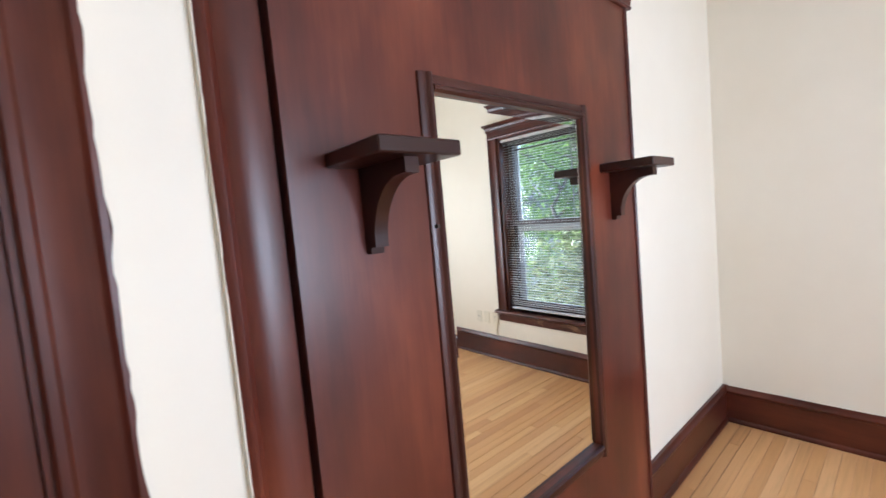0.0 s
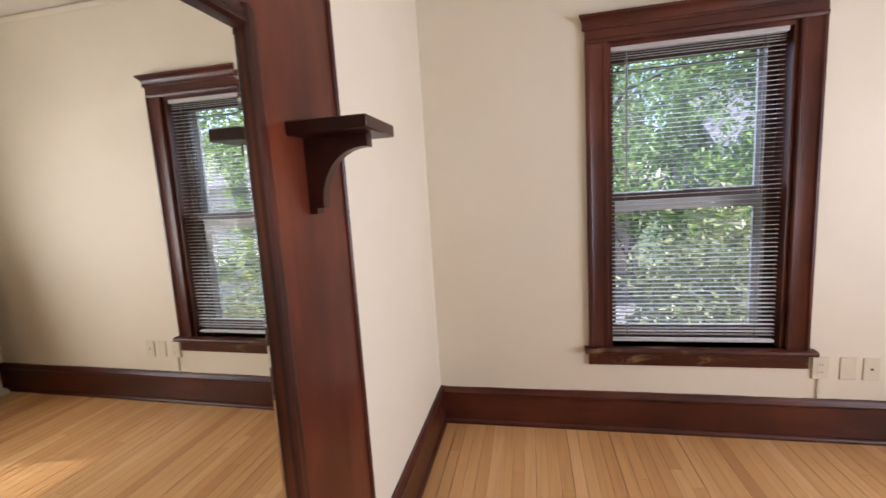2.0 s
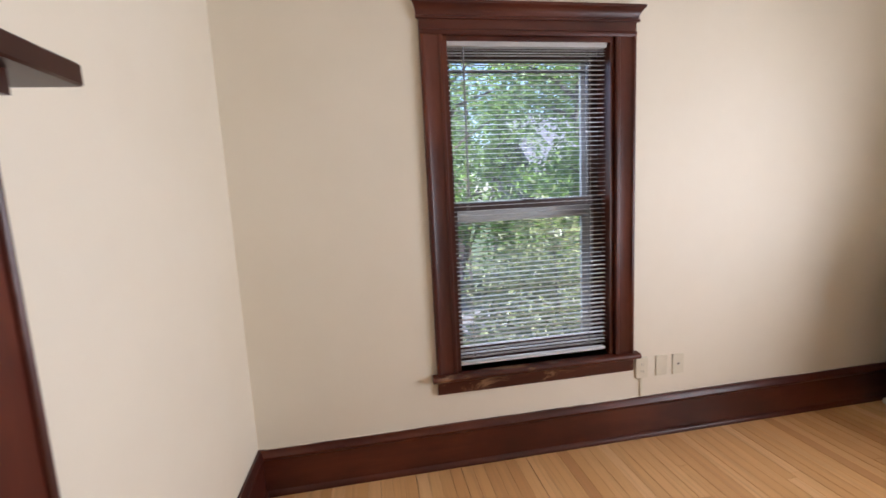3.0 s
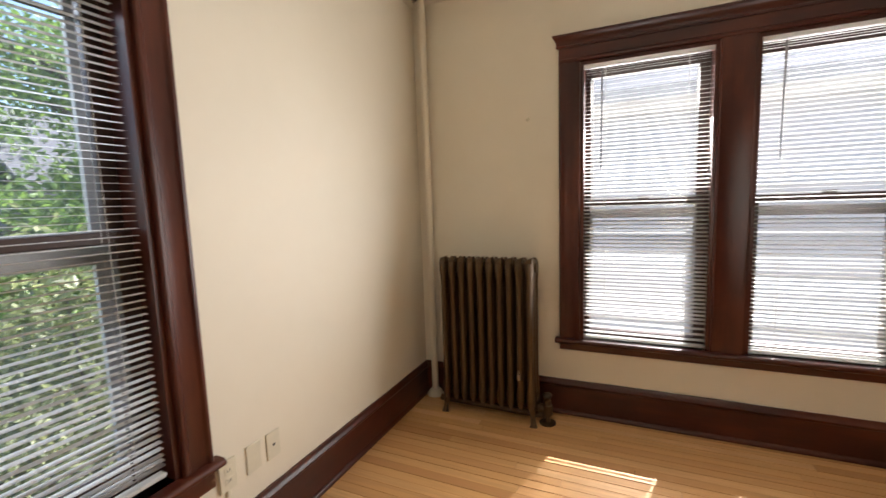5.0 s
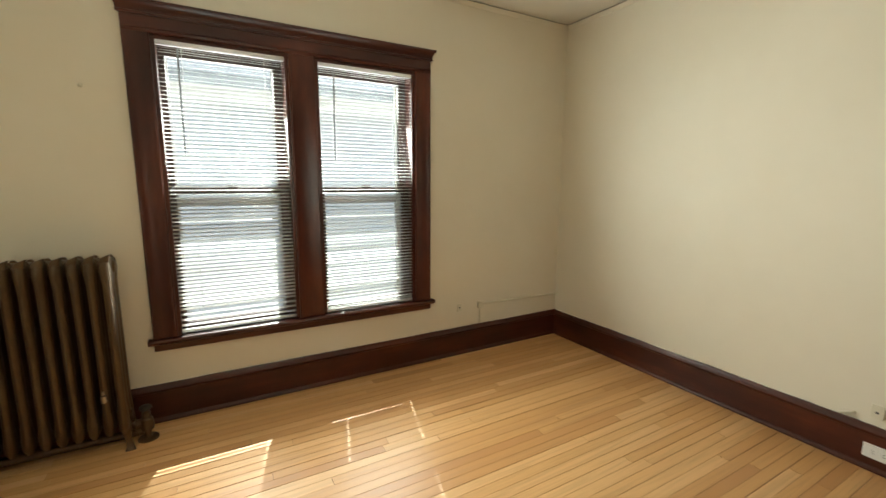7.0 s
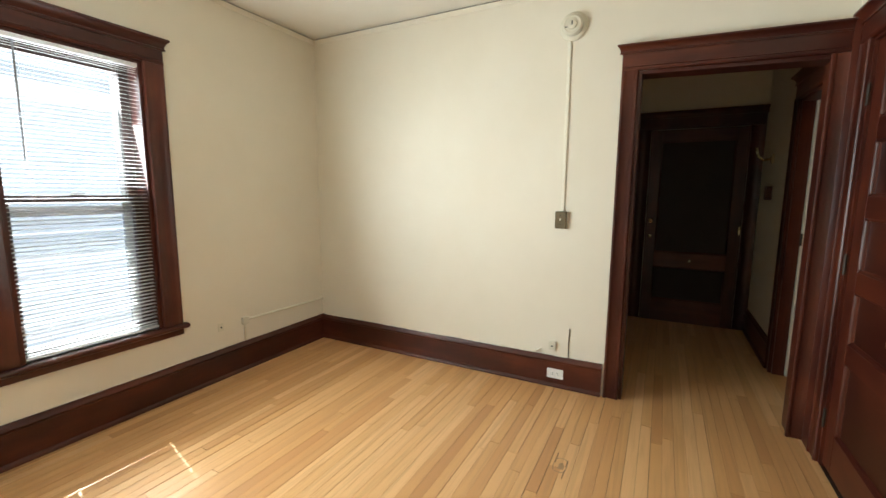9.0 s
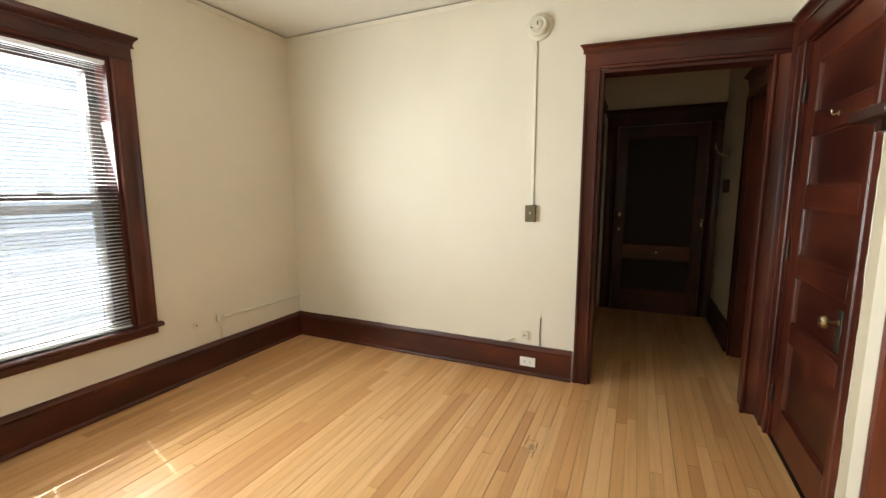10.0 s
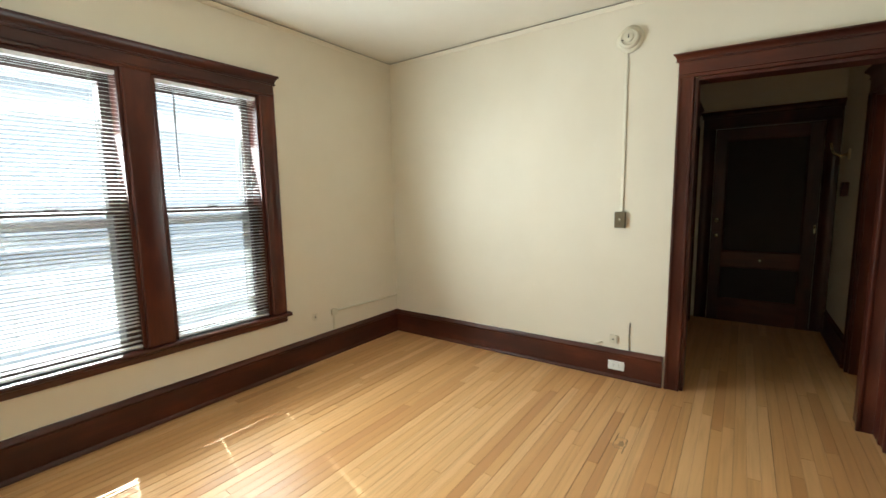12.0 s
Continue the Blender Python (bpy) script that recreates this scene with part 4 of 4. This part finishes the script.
# ---- wall fittings ----
def cover(axis, p, inward, wu, hz, mat, name, label, category, slots="none", depth=0.006):
    root = base(name, p, label, category)
    d = p[0] if axis == "x" else p[1]
    u = p[1] if axis == "x" else p[0]
    part("cover_plate", oriented(axis, d, d + inward * depth, u - wu / 2, u + wu / 2, p[2] - hz / 2, p[2] + hz / 2, 0.002), mat, root)
    f = d + inward * depth
    if slots == "duplex_v":
        for dz in (-0.02, 0.02):
            part("socket", oriented(axis, f, f + inward * 0.002, u - 0.016, u + 0.016, p[2] + dz - 0.014, p[2] + dz + 0.014, 0.0008), mat, root)
            for du in (-0.006, 0.006):
                part("slot", oriented(axis, f + inward * 0.0021, f + inward * 0.0026, u + du - 0.0012, u + du + 0.0012, p[2] + dz - 0.005, p[2] + dz + 0.006), DARKP, root)
    if slots == "duplex_h":
        for du0 in (-0.02, 0.02):
            part("socket", oriented(axis, f, f + inward * 0.002, u + du0 - 0.014, u + du0 + 0.014, p[2] - 0.016, p[2] + 0.016, 0.0008), mat, root)
            for dz in (-0.006, 0.006):
                part("slot", oriented(axis, f + inward * 0.0021, f + inward * 0.0026, u + du0 - 0.005, u + du0 + 0.006, p[2] + dz - 0.0012, p[2] + dz + 0.0012), DARKP, root)
    if slots == "toggle":
        part("toggle", oriented(axis, f, f + inward * 0.014, u - 0.005, u + 0.005, p[2] - 0.002, p[2] + 0.012, 0.002), CREAM, root)
        for dz in (-0.03, 0.03):
            part("screw", oriented(axis, f, f + inward * 0.001, u - 0.003, u + 0.003, p[2] + dz - 0.003, p[2] + dz + 0.003), IRON, root)
    if slots == "jack":
        part("jack", oriented(axis, f, f + inward * 0.001, u - 0.006, u + 0.006, p[2] - 0.005, p[2] + 0.005), DARKP, root)
    return root


cover("x", (E, -1.240, 0.392), -1, 0.072, 0.116, CREAM, "wall_outlet", "cream painted duplex outlet beside the window", "outlet", "duplex_v", 0.012)
cover("x", (E, -1.362, 0.390), -1, 0.070, 0.114, CREAM, "blank_plate", "cream painted blank cover plate", "cover plate")
cover("x", (E, -1.462, 0.388), -1, 0.070, 0.114, CREAM, "cable_jack", "cream cover plate with a dark cable jack", "jack", "jack")
cover("x", (W + 0.020, -0.683, 0.100), 1, 0.116, 0.070, WHITEP, "baseboard_outlet", "white duplex outlet set sideways in the baseboard", "outlet", "duplex_h")
cover("x", (W, -0.690, 1.203), 1, 0.074, 0.116, SWITCHP, "light_switch", "dark bronze light switch plate under a surface conduit", "switch", "toggle", 0.030)
cover("x", (W, -0.712, 0.300), 1, 0.050, 0.062, CREAM, "phone_jack", "small cream phone jack above the baseboard", "jack", "jack", 0.022)
cd = base("conduit", (W, -0.676, 1.26), "cream painted surface conduit from switch to wall light box", "conduit")
part("raceway", box(W, W + 0.012, -0.694, -0.672, 1.262, 2.395, 0.003), RACE, cd)
cdl = base("wall_conduit", (E, -1.236, 0.23), "cream painted surface conduit under the outlet", "conduit")
part("raceway", box(E - 0.010, E, -1.247, -1.231, 0.227, 0.334, 0.002), CREAM, cdl)

ld = base("wall_light_box", (W, -0.664, 2.45), "round cream wall box with a twist socket", "wall fixture")
part("back_plate", lathe([(0.088, 0.0), (0.090, 0.008), (0.084, 0.018), (0.070, 0.024)], (W, -0.664, 2.452), "x", 32), CREAM, ld, smooth=True)
part("body", lathe([(0.066, 0.022), (0.066, 0.040), (0.060, 0.050), (0.050, 0.054), (0.046, 0.050), (0.030, 0.050)], (W, -0.664, 2.452), "x", 32), CREAM, ld, smooth=True)
part("boss", lathe([(0.030, 0.048), (0.028, 0.060), (0.018, 0.064)], (W, -0.664, 2.452), "x", 20), CREAM, ld, smooth=True)
part("slot", box(W + 0.0635, W + 0.0655, -0.668, -0.660, 2.446, 2.470), DARKP, ld)
part("slot", box(W + 0.054, W + 0.0555, -0.712, -0.696, 2.436, 2.442), DARKP, ld)

# wall cable along the south wall, and its small box
cb = base("cable_cover", (-0.85, S, 0.38), "thin cream cable cover running into the corner", "cable")
part("raceway", sweep([(0, 0), (0.016, 0.001), (0.019, 0.008), (0.016, 0.016), (0, 0.017)], (-0.44, S, 0.385), (W, S, 0.368), (0, 1, 0)), CREAM, cb)
part("box", box(-0.455, -0.400, S, S + 0.026, 0.362, 0.420, 0.004), CREAM, cb)
part("drop", box(-0.436, -0.420, S, S + 0.012, 0.230, 0.362, 0.002), CREAM, cb)
cover("y", (-0.230, S, 0.388), 1, 0.045, 0.060, CREAM, "coax_plate", "small cream cable plate with a dark jack", "jack", "jack", 0.006)
pk = base("picture_hook", (2.01, S, 1.864), "small painted picture hook on the wall", "hook")
part("hook", lathe([(0.012, 0.0), (0.011, 0.004), (0.005, 0.010), (0.002, 0.012)], (2.01, S, 1.864), "y", 12), CREAM, pk, smooth=True)
hk = base("cable_stub", (W, -0.80, 0.235), "bent cable stub coming out above the baseboard", "cable")
part("wire", tube([(W, -0.795, 0.258), (W + 0.02, -0.802, 0.260), (W + 0.030, -0.825, 0.252), (W + 0.024, -0.845, 0.240)], 0.007, 8), CREAM, hk, smooth=True)
wire = base("wall_wire", (W, -0.600, 0.228), "thin grey wire rising from the baseboard", "wire")
part("wire", tube([(W + 0.004, -0.598, 0.226), (W + 0.005, -0.602, 0.33), (W + 0.003, -0.598, 0.44)], 0.003, 6), IRON, wire)

sc = base("wall_sconce", (-3.05, HALL_N, 1.72), "small brass wall bracket in the hall", "wall fixture")
part("wall_plate", lathe([(0.045, 0.0), (0.045, -0.01), (0.02, -0.02)], (-3.05, HALL_N, 1.70), "y", 18), BRASS, sc, smooth=True)
part("arm", tube([(-3.05, HALL_N - 0.015, 1.70), (-3.05, HALL_N - 0.07, 1.69), (-3.05, HALL_N - 0.11, 1.72), (-3.05, HALL_N - 0.13, 1.80)], 0.011, 8), BRASS, sc, smooth=True)
ch = base("door_chime", (-2.98, HALL_N, 1.40), "small wooden chime box in the hall", "chime")
part("box", box(-3.03, -2.95, HALL_N - 0.045, HALL_N, 1.34, 1.46, 0.004), WOODZ, ch)

# ---- outside ----
GZ = -3.2
structure("ground", box(-90, 90, -90, 90, GZ - 0.3, GZ), GRASS, "lawn and planting round the houses", "ground")
structure("side_yard", box(-6, 3.3, -6.5, SO - 0.01, GZ, GZ + 0.03), PAVE, "concrete side yard between the houses", "pavement")
structure("pavement", box(7, 21.5, -4.0, -1.0, GZ, GZ + 0.04), PAVE, "grey concrete drive beside the trees", "pavement")


def house(name, x0, x1, y0, y1, z1, ridge, wall_mat, label, win_faces, courses=False):
    root = base(name, ((x0 + x1) / 2, (y0 + y1) / 2, GZ), label, "house")
    wl = part("wall", box(x0, x1, y0, y1, GZ, z1), wall_mat, root)
    b = bmesh.new()
    o = 0.45
    if ridge == "x":
        ym = (y0 + y1) / 2
        rise = (y1 - y0) / 2 * 0.75
        prof = [(y0 - o, z1 - 0.2), (ym, z1 + rise), (y1 + o, z1 - 0.2), (y1 + o, z1 - 0.35), (ym, z1 + rise - 0.2), (y0 - o, z1 - 0.35)]
        ra, rb = [b.verts.new((x0 - o, *p)) for p in prof], [b.verts.new((x1 + o, *p)) for p in prof]
    else:
        xm = (x0 + x1) / 2
        rise = (x1 - x0) / 2 * 0.75
        prof = [(x0 - o, z1 - 0.2), (xm, z1 + rise), (x1 + o, z1 - 0.2), (x1 + o, z1 - 0.35), (xm, z1 + rise - 0.2), (x0 - o, z1 - 0.35)]
        ra, rb = [b.verts.new((p[0], y0 - o, p[1])) for p in prof], [b.verts.new((p[0], y1 + o, p[1])) for p in prof]
    for i in range(6):
        j = (i + 1) % 6
        b.faces.new((ra[i], ra[j], rb[j], rb[i]))
    b.faces.new(ra)
    b.faces.new(rb[::-1])
    part("roof", b, ROOF, root)
    for axis, face, inward, u, z, w, h in win_faces:
        wn_ = part("window", oriented(axis, face, face + inward * 0.05, u - w / 2 - 0.1, u + w / 2 + 0.1, z - 0.1, z + h + 0.1), STORM, root)
        part("pane", oriented(axis, face + inward * 0.051, face + inward * 0.06, u - w / 2, u + w / 2, z, z + h), IRON, wn_)
    return root


nh = house("neighbour_house", -7.0, 5.2, -14.5, -6.6, 2.9, "x", SIDING, "white clapboard house across a narrow side yard",
           [("y", -6.6, 1, -2.4, -0.4, 0.9, 1.5), ("y", -6.6, 1, 3.9, -0.2, 0.8, 1.4)])
for i in range(42):
    z = GZ + 0.3 + i * 0.14
    part("clapboard", sweep([(0, 0), (0.018, 0), (0.004, 0.14), (0, 0.14)], (-7.0, -6.6, z), (5.2, -6.6, z), (0, 1, 0)), SIDING, nh)
house("brick_house", 22, 31, -4.9, 7, 3.4, "y", BRICKW, "pinkish brick house beyond the trees", [("x", 22, -1, -2.0, -1.6, 0.8, 1.6), ("x", 22, -1, 0.4, -1.6, 0.8, 1.6), ("x", 22, -1, -2.8, 1.2, 0.8, 1.5)])
house("grey_house", 15.5, 22, -14.5, -6.1, 2.2, "y", GREYHOUSE, "grey sided house beyond the trees", [("x", 15.5, -1, -8.0, -0.8, 0.9, 1.3)])


def part_crown(c, rng, size, root, mat, label):
    leaves = len(c)
    d = rng.normal(0, 1, (leaves, 3))
    d[:, 2] = d[:, 2] * 0.6 - 0.4
    d /= np.linalg.norm(d, axis=1)[:, None]
    s = np.cross(d, rng.normal(0, 1, (leaves, 3)))
    s /= np.linalg.norm(s, axis=1)[:, None]
    ln = (size * rng.uniform(0.6, 1.25, leaves))[:, None]
    nrm = np.cross(d, s)
    v = np.stack([c - d * ln, c + s * ln * 0.42 + nrm * ln * 0.1, c + d * ln, c - s * ln * 0.42 + nrm * ln * 0.1], axis=1).reshape(-1, 3)
    me = bpy.data.meshes.new("crown")
    f = np.arange(leaves * 4).reshape(-1, 4)
    me.from_pydata(v.tolist(), [], f.tolist())
    me.materials.append(mat)
    ob = new("crown", me)
    ob.parent = root
    ob.matrix_parent_inverse = Matrix.Translation(-root.location)
    tagged(ob, label)


def tree(x, y, h, spread, low, seed, leaves, label, size=0.062):
    rng = np.random.default_rng(seed)
    root = base("tree", (x, y, GZ), label, "tree", "trees outside the window")
    rnd = random.Random(seed)
    top = GZ + h
    pts = [Vector((x + rnd.uniform(-0.12, 0.12) * i, y + rnd.uniform(-0.12, 0.12) * i, GZ + h * 0.8 * i / 6)) for i in range(7)]
    part("trunk", tube(pts, [0.0125 * h * (1 - i / 8) for i in range(7)], 9), BARK, root, smooth=True)
    tips = []
    for k in range(16):
        i = rnd.randint(1, 5)
        p = pts[i].lerp(pts[i + 1], rnd.random())
        a = rnd.uniform(0, 2 * math.pi)
        reach = spread * rnd.uniform(0.55, 1.0)
        q = p + Vector((math.cos(a) * reach, math.sin(a) * reach, rnd.uniform(0.1, 1.2)))
        if q.z < GZ + low:
            q.z = GZ + low + rnd.random()
        mid = p.lerp(q, 0.5) + Vector((rnd.uniform(-0.2, 0.2), rnd.uniform(-0.2, 0.2), rnd.uniform(0, 0.3)))
        part("limb", tube([p, mid, q], [0.05, 0.032, 0.012], 6), BARK, root, smooth=True)
        tips += [mid, q, p.lerp(mid, 0.7), mid.lerp(q, 0.5)]
    tips += [pts[-1], pts[-2]]
    cen = np.array([tuple(t) for t in tips])
    clump = np.repeat(cen, 5, axis=0) + rng.normal(0, 0.32 * spread / 2.2, (len(cen) * 5, 3))
    idx = rng.integers(0, len(clump), leaves)
    c = clump[idx] + rng.normal(0, 0.20, (leaves, 3)) * np.array([1, 1, 0.75])
    part_crown(c, rng, size, root, LEAF, "crown of many small bright green leaves")
    return root


def shrub(x, y, h, rx, ry, seed, leaves, label, size=0.055):
    rng = np.random.default_rng(seed)
    rnd = random.Random(seed)
    root = base("shrub", (x, y, GZ), label, "shrub", "shrubs outside the window")
    cen = []
    for k in range(26):
        a = rnd.uniform(0, 2 * math.pi)
        r = math.sqrt(rnd.random())
        top = Vector((x + math.cos(a) * r * rx, y + math.sin(a) * r * ry, GZ + h * (1 - 0.35 * r * r) * rnd.uniform(0.72, 1.05)))
        foot = Vector((x + rnd.uniform(-0.25, 0.25), y + rnd.uniform(-0.25, 0.25), GZ))
        mid = foot.lerp(top, 0.55) + Vector((rnd.uniform(-0.15, 0.15), rnd.uniform(-0.15, 0.15), 0.1))
        part("stem", tube([foot, mid, top], [0.03, 0.018, 0.006], 5), BARK, root, smooth=True)
        cen += [foot.lerp(mid, 0.7), mid, mid.lerp(top, 0.35), mid.lerp(top, 0.7), top]
    cen = np.array([tuple(c) for c in cen])
    clump = np.repeat(cen, 4, axis=0) + rng.normal(0, 0.24, (len(cen) * 4, 3))
    c = clump[rng.integers(0, len(clump), leaves)] + rng.normal(0, 0.15, (leaves, 3))
    part_crown(c, rng, size, root, SHRUB, "pale olive leaves")
    return root


tree(8.9, -4.3, 8.6, 2.2, 2.2, 3, 10500, "leafy green tree close outside the window", 0.078)
tree(11.5, -5.6, 9.5, 2.8, 1.4, 5, 10500, "tall leafy tree with bright leaves", 0.082)
tree(12.5, 0.9, 10.0, 2.9, 5.6, 8, 8500, "leafy green tree beside the drive")
tree(17.5, -3.6, 11.0, 3.6, 6.0, 13, 5500, "large leafy tree farther back")
tree(19.0, -5.5, 10.5, 2.6, 2.6, 31, 8000, "leafy green tree in front of the far houses", 0.10)
tree(9.5, -1.15, 10.5, 2.2, 4.6, 17, 6500, "slender tree with high leaves")
shrub(6.5, -2.4, 4.4, 1.0, 1.25, 21, 13000, "tall olive-green shrub under the window", 0.070)
shrub(5.6, -1.75, 3.0, 0.8, 0.75, 22, 6500, "loose olive-green shrub close to the house wall", 0.066)

# ---- floor boards ----
BW = 0.0572
bme = bpy.data.meshes.new("floor_board")
b = box(0, 1, 0, BW - 0.0005, -0.012, 0, 0.0)
bmesh.ops.bevel(b, geom=[e for e in b.edges if abs(e.verts[0].co.z) < 1e-6 and abs(e.verts[1].co.z) < 1e-6 and abs(e.verts[0].co.y - e.verts[1].co.y) < 1e-6], offset=0.0007, segments=1, affect="EDGES")
bmesh.ops.recalc_face_normals(b, faces=b.faces)
b.to_mesh(bme)
b.free()
bme.materials.append(FLOORWOOD)
rb = random.Random(4)
singles, rest = 0, []
y, row = S, 0
while y < N - 0.001:
    x = W + 0.002
    if y > HALL_S - BW:
        x = HALL_W + 0.002
    first = True
    while x < E - 0.01:
        ln = rb.choice((0.6, 0.9, 1.1, 1.4, 1.7, 2.0, 2.4)) * rb.uniform(0.9, 1.1)
        if first:
            ln *= rb.uniform(0.3, 1.0)
            first = False
        x1 = min(x + ln, E - 0.002)
        if E - x1 < 0.25:
            x1 = E - 0.002
        yw = min(BW, N - y)
        if x > W - 0.4 and singles < 300 and yw > 0.05:
            ob = new("floor_board", bme)
            ob.location, ob.scale = (x, y, rb.uniform(-0.0006, 0.0)), (x1 - x - 0.0014, rb.choice((0.985, 0.965, 0.95, 0.935)) if y < S + 0.75 else rb.choice((1.0, 0.995, 0.99, 0.985, 0.975, 0.96)), 1)
            ob.parent = floor
            singles += 1
        else:
            rest.append((x, x1 - 0.0012, y, y + yw - 0.001))
        x = x1
    y += BW
rest.append((HALL_W, W - 0.14, N, HALL_N))
vs, fs = [], []
for x0, x1, y0, y1 in rest:
    k = len(vs)
    vs += [(x0, y0, -0.011), (x1, y0, -0.011), (x1, y1, -0.011), (x0, y1, -0.011), (x0, y0, -0.0003), (x1, y0, -0.0003), (x1, y1, -0.0003), (x0, y1, -0.0003)]
    fs += [(k + 4, k + 5, k + 6, k + 7), (k, k + 1, k + 5, k + 4), (k + 1, k + 2, k + 6, k + 5), (k + 2, k + 3, k + 7, k + 6), (k + 3, k, k + 4, k + 7)]
me = bpy.data.meshes.new("floor_boards")
me.from_pydata(vs, [], fs)
me.materials.append(FLOORWOOD)
ob = new("floor_boards", me)
ob.parent = floor
tagged(ob, "remaining maple strips of the floor", kind="stuff")

# worn outline of an old floor plate
stain = base("floor_mark", (-0.382, -0.453, 0.0), "faint worn outline of an old plate on the boards", "floor mark")
b = bmesh.new()
for k, (dx, dy) in enumerate(((0.060, 0.034),)):
    ro, ri = [], []
    for i in range(28):
        a = 2 * math.pi * i / 28
        cx, cy = abs(math.cos(a)) ** 0.6 * math.copysign(1, math.cos(a)), abs(math.sin(a)) ** 0.6 * math.copysign(1, math.sin(a))
        j = rb.uniform(0.0015, 0.0045)
        ro.append(b.verts.new((-0.382 + cx * dx, -0.453 + cy * dy, 0.0007)))
        ri.append(b.verts.new((-0.382 + cx * (dx - j), -0.453 + cy * (dy - j), 0.0007)))
    for i in range(28):
        j = (i + 1) % 28
        b.faces.new((ro[i], ro[j], ri[j], ri[i]))
part("outline", b, BARE, stain)
b = bmesh.new()
ring = []
for i in range(18):
    a = 2 * math.pi * i / 18
    r = 0.017 * rb.uniform(0.7, 1.2)
    ring.append(b.verts.new((-0.372 + math.cos(a) * r * 1.7, -0.446 + math.sin(a) * r, 0.0009)))
b.faces.new(ring)
part("smudge", b, WORNMARK, stain, "grey smudge inside the outline")
for dx, dy, ln in ((-0.10, -0.032, 0.09), (0.03, 0.026, 0.07), (-0.05, 0.026, 0.05)):
    part("dark_joint", box(-0.382 + dx, -0.382 + dx + ln, -0.453 + dy, -0.453 + dy + 0.0035, 0.0002, 0.0010), JOINT, stain)
